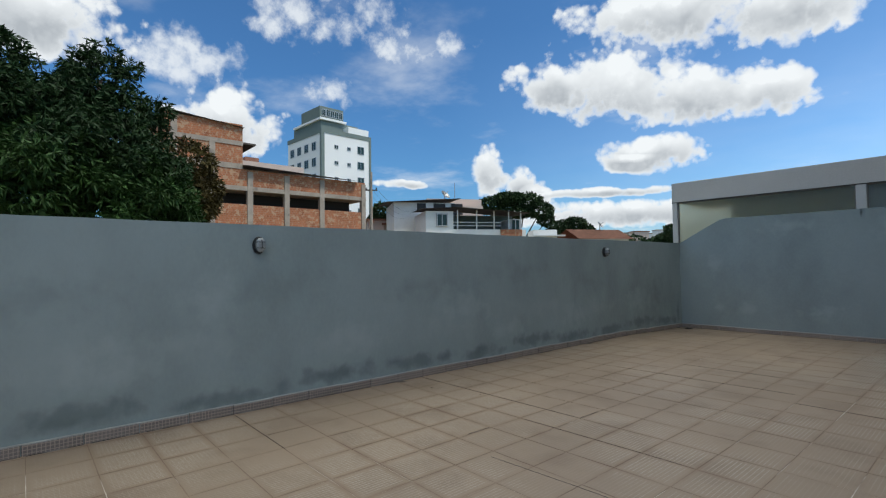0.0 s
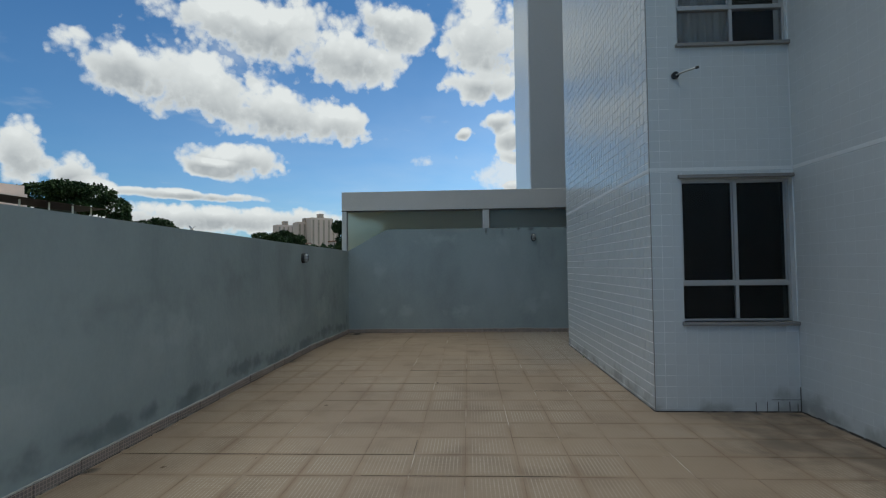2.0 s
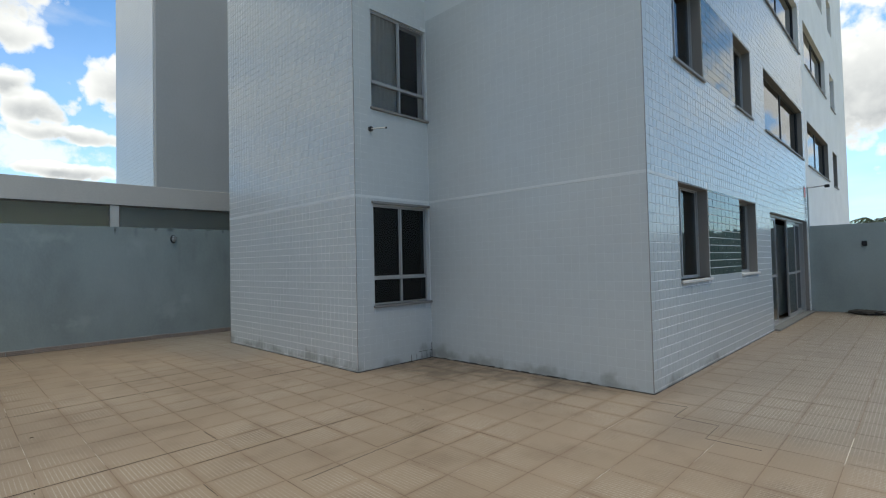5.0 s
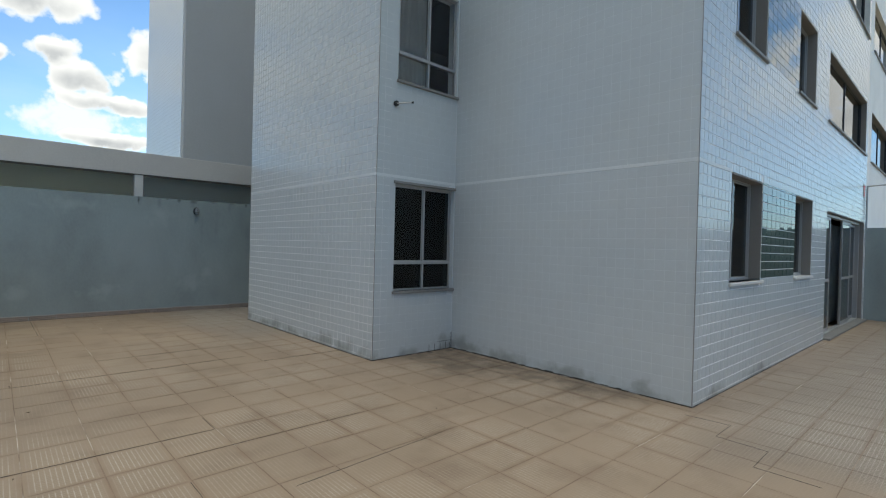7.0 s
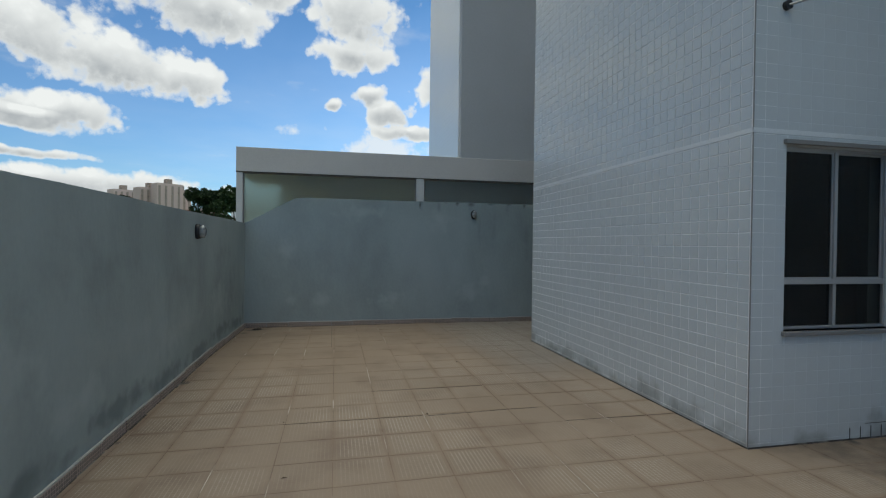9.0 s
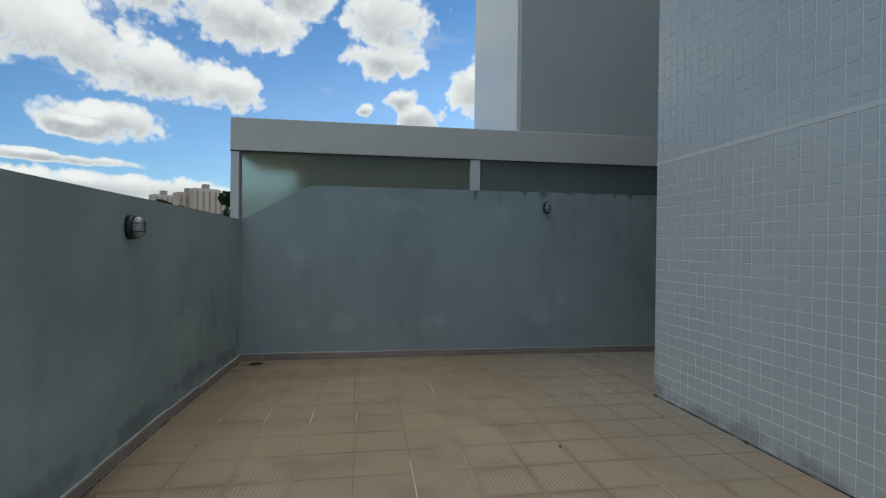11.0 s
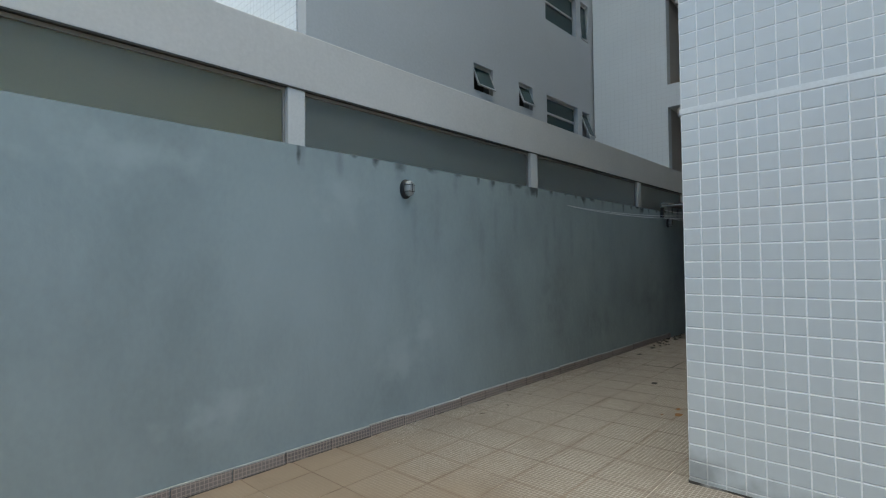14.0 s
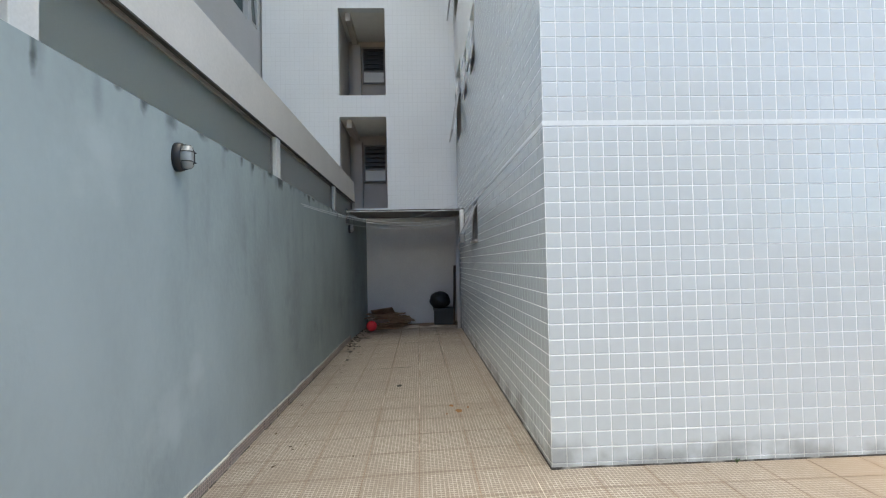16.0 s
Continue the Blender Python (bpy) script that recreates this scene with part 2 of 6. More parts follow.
def grid_relief(m, pitch_u, pitch_v, line=0.06, depth=0.002, darken=None, axes="xz", offset=(0.0, 0.0), mixf=1.0, brick=False, worn=0.0):
    """Lays a grid of joints, in world metres, into the colour and the relief of a material."""
    nt = m.node_tree
    b = nt.nodes["Principled BSDF"]
    geo = nt.nodes.new("ShaderNodeNewGeometry")
    sp = nt.nodes.new("ShaderNodeSeparateXYZ")
    nt.links.new(geo.outputs["Position"], sp.inputs[0])

    def ma(op, a, c=0.0):
        n = nt.nodes.new("ShaderNodeMath")
        n.operation = op
        for i, v in enumerate((a, c)):
            if isinstance(v, (int, float)):
                n.inputs[i].default_value = v
            else:
                nt.links.new(v, n.inputs[i])
        return n.outputs[0]
    if axes == "hz":
        u, v = ma("ADD", sp.outputs[0], sp.outputs[1]), sp.outputs[2]
    else:
        u, v = (sp.outputs["xyz".index(a)] for a in axes)
    vv = ma("DIVIDE", ma("SUBTRACT", v, offset[1]), pitch_v)
    uu = ma("DIVIDE", ma("SUBTRACT", u, offset[0]), pitch_u)
    if brick:
        uu = ma("ADD", uu, ma("MULTIPLY", ma("FLOOR", vv), 0.5))
    lu = ma("LESS_THAN", ma("ABSOLUTE", ma("SUBTRACT", ma("FRACT", uu), 0.5)), 0.5 - line)
    lv = ma("LESS_THAN", ma("ABSOLUTE", ma("SUBTRACT", ma("FRACT", vv), 0.5)), 0.5 - line * pitch_u / pitch_v)
    face = ma("MULTIPLY", lu, lv)
    if darken:
        old = b.inputs["Base Color"].links[0].from_socket
        mx = nt.nodes.new("ShaderNodeMix")
        mx.data_type = "RGBA"
        mx.inputs[7].default_value = (*darken, 1)
        amount = ma("MULTIPLY", ma("SUBTRACT", 1.0, face), mixf)
        if worn:                    # grime fills the joints here and there
            wz = nt.nodes.new("ShaderNodeTexNoise")
            wz.inputs["Scale"].default_value, wz.inputs["Detail"].default_value = worn, 5.0
            nt.links.new(geo.outputs["Position"], wz.inputs["Vector"])
            wr = nt.nodes.new("ShaderNodeMapRange")
            wr.inputs[1].default_value, wr.inputs[2].default_value, wr.inputs[3].default_value = 0.36, 0.6, 0.28
            nt.links.new(wz.outputs["Fac"], wr.inputs[0])
            amount = ma("MULTIPLY", amount, wr.outputs[0])
        nt.links.new(amount, mx.inputs[0])
        nt.links.new(old, mx.inputs[6])
        nt.links.new(mx.outputs[2], b.inputs["Base Color"])
    bp = nt.nodes.new("ShaderNodeBump")
    bp.inputs["Strength"].default_value, bp.inputs["Distance"].default_value = 0.8, depth
    nt.links.new(face, bp.inputs["Height"])
    if b.inputs["Normal"].links:
        nt.links.new(b.inputs["Normal"].links[0].from_socket, bp.inputs["Normal"])
    nt.links.new(bp.outputs[0], b.inputs["Normal"])
    return m


PX, PY = 0.388, 0.384              # floor tile pitch
GREY_WALL = mat("grey wall paint", (0.300, 0.350, 0.350), 0.85, stretch=(1, 1, 0.6), vary=0.15, vscale=1.6, grain=0.035, gscale=30, bump=0.0042, bscale=15, spec=0.2,
                stain=(0.36, 0.415, 0.42), sscale=0.9, smin=0.42, smax=0.85)


def blotches(m, spots, color, soft, seed, amount):
    """Patches laid into a colour at given places, repainted or damp plaster, grime and painted-in shade: x, y, z, reach
    along the wall, reach upward.
    """
    nt = m.node_tree
    b = nt.nodes["Principled BSDF"]
    geo = nt.nodes.new("ShaderNodeNewGeometry")
    nz = nt.nodes.new("ShaderNodeTexNoise")
    nz.inputs["Scale"].default_value, nz.inputs["Detail"].default_value = 5.0, 6.0
    mp = nt.nodes.new("ShaderNodeMapping")
    mp.inputs["Location"].default_value = (seed, seed, 0)
    nt.links.new(geo.outputs["Position"], mp.inputs[0])
    nt.links.new(mp.outputs[0], nz.inputs["Vector"])
    total = None
    for x, y, z, w, h in spots:
        sh = nt.nodes.new("ShaderNodeVectorMath")
        sh.operation = "SUBTRACT"
        sh.inputs[1].default_value = (x, y, z)
        nt.links.new(geo.outputs["Position"], sh.inputs[0])
        sc = nt.nodes.new("ShaderNodeVectorMath")
        sc.operation = "MULTIPLY"
        sc.inputs[1].default_value = (1 / w, 1 / w, 1 / h)
        nt.links.new(sh.outputs[0], sc.inputs[0])
        ln = nt.nodes.new("ShaderNodeVectorMath")
        ln.operation = "LENGTH"
        nt.links.new(sc.outputs[0], ln.inputs[0])
        if total is None:
            total = ln.outputs["Value"]
        else:
            mn = nt.nodes.new("ShaderNodeMath")
            mn.operation = "MINIMUM"
            nt.links.new(total, mn.inputs[0])
            nt.links.new(ln.outputs["Value"], mn.inputs[1])
            total = mn.outputs[0]
    ad = nt.nodes.new("ShaderNodeMath")
    ad.operation = "MULTIPLY_ADD"
    ad.inputs[1].default_value = 2.2
    nt.links.new(nz.outputs["Fac"], ad.inputs[0])
    nt.links.new(total, ad.inputs[2])
    mr = nt.nodes.new("ShaderNodeMapRange")
    mr.interpolation_type = "SMOOTHSTEP"
    mr.inputs[1].default_value, mr.inputs[2].default_value, mr.inputs[3].default_value, mr.inputs[4].default_value = 2.05 - soft, 2.05, amount, 0.0
    nt.links.new(ad.outputs[0], mr.inputs[0])
    mx = nt.nodes.new("ShaderNodeMix")
    mx.data_type = "RGBA"
    mx.inputs[7].default_value = (*color, 1)
    nt.links.new(mr.outputs[0], mx.inputs[0])
    nt.links.new(b.inputs["Base Color"].links[0].from_socket, mx.inputs[6])
    nt.links.new(mx.outputs[2], b.inputs["Base Color"])


TOP_MOULD = [(0.2 + 0.31 * i + 0.1 * math.sin(i * 5.3), 12.82 - 0.003 * i, 2.345, 0.05 + 0.07 * math.sin(i * 3.7) ** 2, 0.05 + 0.09 * math.sin(i * 2.3) ** 2) for i in range(26)]
TOP_MOULD += [(-0.32, 12.82, 2.3, 0.03, 0.16), (3.0, 12.8, 2.3, 0.03, 0.12)]
RUNS = [(0.9 + 0.43 * i + 0.15 * math.sin(i * 4.1), 12.81 - 0.004 * i, 1.75 + 0.2 * math.sin(i * 2.2), 0.06 + 0.03 * math.sin(i) ** 2, 0.5) for i in range(9)]
LIGHT_SPOTS = [(-3.56, 2.76, 1.1, 0.35, 0.3), (-3.56, 4.31, 0.56, 0.5, 0.25), (-3.56, 6.0, 0.85, 0.7, 0.35), (-3.56, 1.9, 0.6, 0.5, 0.4), (-3.56, 6.95, 0.45, 0.5, 0.25),
               (-3.56, 8.6, 0.5, 0.6, 0.3), (-3.56, 10.8, 0.7, 0.5, 0.3), (-2.8, 12.85, 1.35, 0.3, 0.35), (-2.77, 12.85, 0.42, 0.25, 0.2), (-2.19, 12.85, 0.4, 0.3, 0.2), (-0.9, 12.84, 0.4, 0.5, 0.22),
               (0.7, 12.82, 0.5, 0.35, 0.3), (-1.5, 12.84, 2.1, 0.7, 0.2), (1.0, 12.82, 0.75, 0.2, 0.3), (0.1, 12.83, 1.95, 0.4, 0.3)]
DARK_SPOTS = [(-3.56, 3.42, 0.19, 0.12, 0.12), (-3.56, 4.05, 0.2, 0.3, 0.1), (-3.56, 4.87, 0.22, 0.3, 0.1), (-3.56, 5.65, 0.18, 0.25, 0.1), (-3.56, 6.4, 0.2, 0.3, 0.1), (-3.56, 2.6, 0.16, 0.4, 0.1), (-3.56, 1.6, 0.16, 0.5, 0.1),
              (-3.56, 8.0, 0.18, 0.5, 0.12), (-3.56, 12.7, 0.3, 0.12, 0.3)] + [(-0.3 + 0.55 * i + 0.2 * math.sin(i * 5), 12.82 - 0.006 * i, 2.32, 0.07 + 0.05 * math.sin(i * 3.1) ** 2, 0.16 + 0.12 * math.sin(i * 1.7) ** 2) for i in range(15)]
blotches(GREY_WALL, LIGHT_SPOTS, (0.42, 0.475, 0.475), 1.1, 3, 0.6)
blotches(GREY_WALL, RUNS, (0.20, 0.235, 0.235), 1.2, 83, 0.35)
blotches(GREY_WALL, TOP_MOULD, (0.05, 0.055, 0.052), 0.7, 91, 0.85)
blotches(GREY_WALL, DARK_SPOTS, (0.165, 0.195, 0.20), 1.3, 9, 0.7)
# damp patches by the corner and passage, with passage shade put into the paint
blotches(GREY_WALL, [(-3.56, 11.6, 0.7, 0.7, 0.7), (3.3, 12.79, 1.0, 0.5, 0.9), (4.6, 12.78, 0.5, 0.9, 0.4), (6.6, 12.76, 0.7, 0.9, 0.7), (7.9, 12.75, 0.9, 0.9, 1.2), (8.9, 12.74, 0.9, 0.9, 1.4)], (0.17, 0.20, 0.20), 1.9, 21, 0.6)
blotches(GREY_WALL, [(-3.56, 0.6 + 1.15 * i, 0.17 + 0.05 * math.sin(i * 2.3), 0.7, 0.13) for i in range(11)], (0.16, 0.19, 0.19), 0.8, 33, 0.65)
blotches(GREY_WALL, [(-3.56, 0.8 + 1.7 * i, 0.62 + 0.1 * math.sin(i * 1.9), 1.1, 0.24) for i in range(7)], (0.40, 0.445, 0.44), 1.4, 57, 0.5)
blotches(GREY_WALL, [(-3.56, 1.5 + 1.9 * i, 1.2 + 0.15 * math.sin(i * 2.9), 0.9, 0.3) for i in range(6)], (0.225, 0.26, 0.26), 1.5, 71, 0.6)
FLOOR_TILE = mat("beige mosaic floor tile", (0.305, 0.226, 0.163), 0.5, vary=0.12, vscale=0.7, grain=0.06, gscale=130, rand=0.03, spec=0.35,
                 stain=(0.23, 0.165, 0.118), sscale=1.9, smin=0.5, smax=0.7)


def mosaic(m):
    """Pale ribs of small squares, worn smooth in places; brown dirt banked up along the tile edges, most on the open terrace."""
    nt = m.node_tree
    b = nt.nodes["Principled BSDF"]
    geo = nt.nodes.new("ShaderNodeNewGeometry")
    sp = nt.nodes.new("ShaderNodeSeparateXYZ")
    nt.links.new(geo.outputs["Position"], sp.inputs[0])

    def ma(op, a, c=0.0, clamp=False):
        n = nt.nodes.new("ShaderNodeMath")
        n.operation, n.use_clamp = op, clamp
        for i, v in enumerate((a, c)):
            if isinstance(v, (int, float)):
                n.inputs[i].default_value = v
            else:
                nt.links.new(v, n.inputs[i])
        return n.outputs[0]

    def step(v, a, c, lo=0.0, hi=1.0):
        n = nt.nodes.new("ShaderNodeMapRange")
        n.interpolation_type = "SMOOTHSTEP"
        for i, q in enumerate((a, c, lo, hi)):
            n.inputs[i + 1].default_value = q
        nt.links.new(v, n.inputs[0])
        return n.outputs[0]

    def nz(scale, detail=4.0):
        n = nt.nodes.new("ShaderNodeTexNoise")
        n.inputs["Scale"].default_value, n.inputs["Detail"].default_value = scale, detail
        nt.links.new(geo.outputs["Position"], n.inputs["Vector"])
        return n.outputs["Fac"]

    def over(color, amount):
        mx = nt.nodes.new("ShaderNodeMix")
        mx.data_type = "RGBA"
        mx.inputs[7].default_value = (*color, 1)
        nt.links.new(amount, mx.inputs[0])
        nt.links.new(b.inputs["Base Color"].links[0].from_socket, mx.inputs[6])
        nt.links.new(mx.outputs[2], b.inputs["Base Color"])
    x, y = sp.outputs[0], sp.outputs[1]
    u = ma("DIVIDE", ma("SUBTRACT", x, -1.17), PX)
    v = ma("DIVIDE", ma("SUBTRACT", y, 5.235), PY)
    off = lambda q: ma("SUBTRACT", 0.5, ma("ABSOLUTE", ma("SUBTRACT", ma("FRACT", q), 0.5)))
    eu, ev = off(u), off(v)
    edge = ma("MINIMUM", eu, ev)
    wide = nz(0.9, 5.0)
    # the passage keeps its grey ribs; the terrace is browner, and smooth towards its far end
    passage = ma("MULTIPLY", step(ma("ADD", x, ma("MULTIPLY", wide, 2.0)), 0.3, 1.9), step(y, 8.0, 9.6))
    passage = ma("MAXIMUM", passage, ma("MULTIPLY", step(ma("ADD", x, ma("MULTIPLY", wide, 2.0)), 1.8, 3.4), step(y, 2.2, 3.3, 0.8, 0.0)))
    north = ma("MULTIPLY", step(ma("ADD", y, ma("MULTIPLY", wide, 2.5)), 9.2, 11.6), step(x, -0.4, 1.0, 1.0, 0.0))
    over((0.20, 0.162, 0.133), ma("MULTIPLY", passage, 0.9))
    iu, iv = off(ma("MULTIPLY", u, 14.0)), off(ma("MULTIPLY", v, 14.0))
    rib_v = step(iu, 0.06, 0.15, 1.0, 0.0)
    rib_h = step(iv, 0.05, 0.13, 1.0, 0.0)
    ribs = ma("MAXIMUM", rib_v, ma("MULTIPLY", rib_h, ma("ADD", ma("MULTIPLY", passage, 0.4), 0.45)))
    clean = step(nz(0.75, 5.0), 0.40, 0.62, 0.12, 0.8)
    inner = step(edge, 0.03, 0.14)
    clean = ma("MULTIPLY", ma("MULTIPLY", clean, inner), ma("SUBTRACT", 1.0, ma("MULTIPLY", north, 0.85)))
    clean = ma("MAXIMUM", clean, ma("MULTIPLY", passage, step(nz(1.3), 0.3, 0.6, 0.4, 0.8)))
    speck = step(nz(38.0, 2.0), 0.3, 0.55, 0.35, 1.0)
    shown = ma("MULTIPLY", ma("MULTIPLY", ribs, clean), speck)
    over((0.49, 0.425, 0.35), ma("MULTIPLY", shown, ma("SUBTRACT", 1.0, passage)))
    over((0.60, 0.55, 0.49), ma("MULTIPLY", shown, passage))
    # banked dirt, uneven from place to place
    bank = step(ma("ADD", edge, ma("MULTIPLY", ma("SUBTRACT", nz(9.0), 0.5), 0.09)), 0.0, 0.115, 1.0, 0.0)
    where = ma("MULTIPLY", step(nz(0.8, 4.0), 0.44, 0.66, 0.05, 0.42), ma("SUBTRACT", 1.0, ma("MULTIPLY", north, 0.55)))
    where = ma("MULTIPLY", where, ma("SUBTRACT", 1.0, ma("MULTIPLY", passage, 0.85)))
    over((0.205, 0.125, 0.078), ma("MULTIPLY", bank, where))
    bp = nt.nodes.new("ShaderNodeBump")
    bp.inputs["Strength"].default_value, bp.inputs["Distance"].default_value = 0.6, 0.0007
    nt.links.new(ma("SUBTRACT", 1.0, ma("MULTIPLY", ribs, clean)), bp.inputs["Height"])
    nt.links.new(bp.outputs[0], b.inputs["Normal"])


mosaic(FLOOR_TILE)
blotches(FLOOR_TILE, [(-3.3, 12.6, 0, 0.22, 0.3), (-3.45, 12.2, 0, 0.12, 0.2), (2.3, 6.28, 0, 0.13, 0.2), (2.0, 6.33, 0, 0.08, 0.2), (7.6, 12.55, 0, 0.3, 0.3), (8.4, 12.3, 0, 0.4, 0.3), (6.2, 12.6, 0, 0.12, 0.2), (-3.52, 9.0, 0, 0.09, 0.2), (-3.52, 7.4, 0, 0.07, 0.2), (-3.5, 4.9, 0, 0.08, 0.2)],
         (0.04, 0.036, 0.033), 0.8, 5, 0.85)
# recess and passage end: brown dirt, with shade put into the tile colour
blotches(FLOOR_TILE, [(1.75, 5.45, 0, 0.6, 1), (2.15, 4.7, 0, 0.55, 1), (2.2, 4.0, 0, 0.5, 1), (2.1, 5.9, 0, 0.85, 1), (2.2, 5.2, 0, 0.6, 1), (1.7, 6.2, 0, 0.45, 1), (2.3, 4.3, 0, 0.5, 1), (2.3, 3.6, 0, 0.4, 1), (9.0, 11.6, 0, 1.1, 1), (8.3, 12.2, 0, 0.9, 1), (8.4, 10.9, 0, 0.8, 1)], (0.095, 0.072, 0.054), 1.1, 41, 0.72)
FLOOR_JOINT = mat("dirty floor joint", (0.25, 0.18, 0.13), 0.9, vary=0.35, vscale=1.4, grain=0.1, gscale=40, stain=(0.66, 0.60, 0.53), sscale=1.1, smin=0.53, smax=0.63)
SKIRT = mat("brown mosaic skirting tile", (0.225, 0.185, 0.165), 0.6, vary=0.1, vscale=4, grain=0.08, gscale=90, rand=0.12)
grid_relief(SKIRT, 0.0277, 0.0277, 0.1, 0.0008, (0.50, 0.40, 0.335), "hz", (0, 0), 0.75)
BASE_GRIME = mat("grimy mortar", (0.30, 0.29, 0.275), 0.9, vary=0.25, vscale=6, grain=0.2, gscale=40, stain=(0.06, 0.055, 0.05), sscale=6.0, smin=0.36, smax=0.5)
SKIRT_CAP = mat("pale mortar", (0.42, 0.41, 0.39), 0.9, vary=0.12, vscale=6, grain=0.1)
WHITE_TILE = mat("white glazed tile", (0.54, 0.582, 0.602), 0.16, vary=0.03, vscale=0.8, grain=0.015, gscale=20, rand=0.012, spec=0.5, bump=0.0006, bscale=9)
GROUT = mat("white grout", (0.83, 0.845, 0.85), 0.85, vary=0.06, vscale=1.5, grain=0.06, gscale=60)
GROUT_SOFT = mat("tile-coloured grout", (0.60, 0.645, 0.665), 0.7, vary=0.04, vscale=1.5, grain=0.04, gscale=60)
# grime along the foot of the tiled walls, with contact shade painted in
FOOT_GRIME_SHADE = [(2.3, 6.36, 0.02, 0.22, 0.12), (2.44, 6.1, 0.03, 0.3, 0.11), (2.44, 5.3, 0.0, 0.35, 0.09), (2.44, 4.4, 0.0, 0.4, 0.08), (2.44, 3.5, 0.0, 0.3, 0.1), (1.6, 6.36, 0.0, 0.3, 0.07), (1.06, 7.0, 0.0, 0.3, 0.06), (1.06, 8.6, 0.0, 0.4, 0.06), (3.0, 3.03, 0.0, 0.3, 0.08), (4.6, 3.03, 0.0, 0.6, 0.08)]
FOOT_GRIME_SHADE += [(1.06, 6.5 + 0.55 * i, 0.0, 0.35, 0.075 + 0.05 * math.sin(i * 2.1) ** 2) for i in range(8)]
FOOT_GRIME_SHADE += [(1.4 + 0.7 * i, 10.48, 0.0, 0.45, 0.08 + 0.07 * math.sin(i * 1.3) ** 2) for i in range(11)]
FOOT_GRIME_SHADE = [(x, y, z, w * 1.35, h * 2.1) for x, y, z, w, h in FOOT_GRIME_SHADE]
FOOT_GRIME_SHADE += [(2.4, 6.36, 0.05, 0.22, 0.22), (2.44, 5.9, 0.05, 0.3, 0.2)]
blotches(WHITE_TILE, FOOT_GRIME_SHADE, (0.20, 0.198, 0.185), 0.85, 13, 0.55)
blotches(GROUT, FOOT_GRIME_SHADE, (0.30, 0.295, 0.28), 0.85, 13, 0.6)
blotches(GROUT_SOFT, FOOT_GRIME_SHADE, (0.16, 0.16, 0.15), 0.85, 13, 0.6)
GREEN_TILE = mat("dark green glazed tile", (0.012, 0.05, 0.035), 0.08, vary=0.1, vscale=3, grain=0.02, rand=0.2, spec=0.6, coat=0.3)
SMOOTH_TILE = mat("overpainted white tile", (0.69, 0.72, 0.745), 0.4, vary=0.04, vscale=0.9, grain=0.02, gscale=50, spec=0.4)
grid_relief(SMOOTH_TILE, 0.105, 0.105, 0.03, 0.0015, (0.5, 0.52, 0.54), "hz", (0, 0), 0.4)
TOWER_WHITE = mat("white tiled tower side", (0.72, 0.75, 0.77), 0.25, vary=0.03, vscale=0.6)
grid_relief(TOWER_WHITE, 0.105, 0.105, 0.04, 0.0015, (0.5, 0.52, 0.54), "hz", (0, 0), 0.8)
TOWER_GREY = mat("grey tower paint", (0.45, 0.465, 0.49), 0.8, vary=0.05, vscale=0.5, grain=0.03, gscale=30, bump=0.002, bscale=20, spec=0.2)
BEAM = mat("pale beam paint", (0.60, 0.575, 0.545), 0.8, vary=0.05, vscale=1.5, grain=0.04, gscale=40, bump=0.0008, bscale=25, spec=0.2)
MULLION = mat("off-white painted post", (0.62, 0.61, 0.59), 0.6, vary=0.05)
ALU = mat("grey aluminium frame", (0.44, 0.445, 0.45), 0.42, metal=0.5, vary=0.04, grain=0.03)
SILL = mat("grey granite sill", (0.22, 0.215, 0.21), 0.5, vary=0.1, grain=0.15, gscale=150)
DARK_FRAME = mat("dark aluminium frame", (0.05, 0.05, 0.055), 0.4, metal=0.5)
REVEAL = mat("grey window reveal", (0.25, 0.235, 0.22), 0.7, vary=0.05)
WHITE_STRIPE = mat("white painted band", (0.66, 0.695, 0.71), 0.5, vary=0.04)
END_PAINT = mat("off-white passage paint", (0.84, 0.825, 0.79), 0.6, vary=0.05, vscale=1.2, grain=0.03, gscale=30)
BAY = mat("beige stair plaster", (0.47, 0.435, 0.40), 0.8, vary=0.05)
# near-black so rooms look unlit behind the panes: shade put into the colour
UNLIT_ROOM = mat("room plaster with shade painted in", (0.035, 0.033, 0.03), 0.9)
CURTAIN = mat("pale blue curtain cloth", (0.84, 0.90, 0.93), 0.9, vary=0.06, grain=0.04)
BLACK = mat("black plastic", (0.018, 0.018, 0.02), 0.45, vary=0.1)
STEEL = mat("galvanised steel", (0.42, 0.42, 0.42), 0.45, metal=0.8, vary=0.1)
WIRE = mat("pale washing line", (0.62, 0.64, 0.66), 0.6)
CARD = mat("wet brown cardboard", (0.33, 0.22, 0.14), 0.9, vary=0.3, vscale=6, grain=0.08, bump=0.003, bscale=20)
RED = mat("red rubber ball", (0.75, 0.03, 0.05), 0.45, vary=0.05)
PLANK = mat("whitewashed plank", (0.45, 0.44, 0.42), 0.8, vary=0.1, vscale=5, grain=0.1)
POLE = mat("dark wooden pole", (0.09, 0.06, 0.045), 0.8, vary=0.15, vscale=8)
BIN = mat("dark plastic crate", (0.05, 0.052, 0.055), 0.6, vary=0.1)
PIPE = mat("white plastic pipe", (0.66, 0.66, 0.65), 0.5, vary=0.06)
RUST = mat("rusty stain", (0.25, 0.12, 0.045), 0.9, vary=0.3, vscale=30)
SOOT = mat("black damp grime", (0.05, 0.047, 0.043), 0.95, vary=0.3, vscale=12)
LEAF_DRY = mat("dry leaf", (0.10, 0.07, 0.04), 0.9, rand=0.3)
WEED = mat("green weed", (0.06, 0.11, 0.03), 0.7)
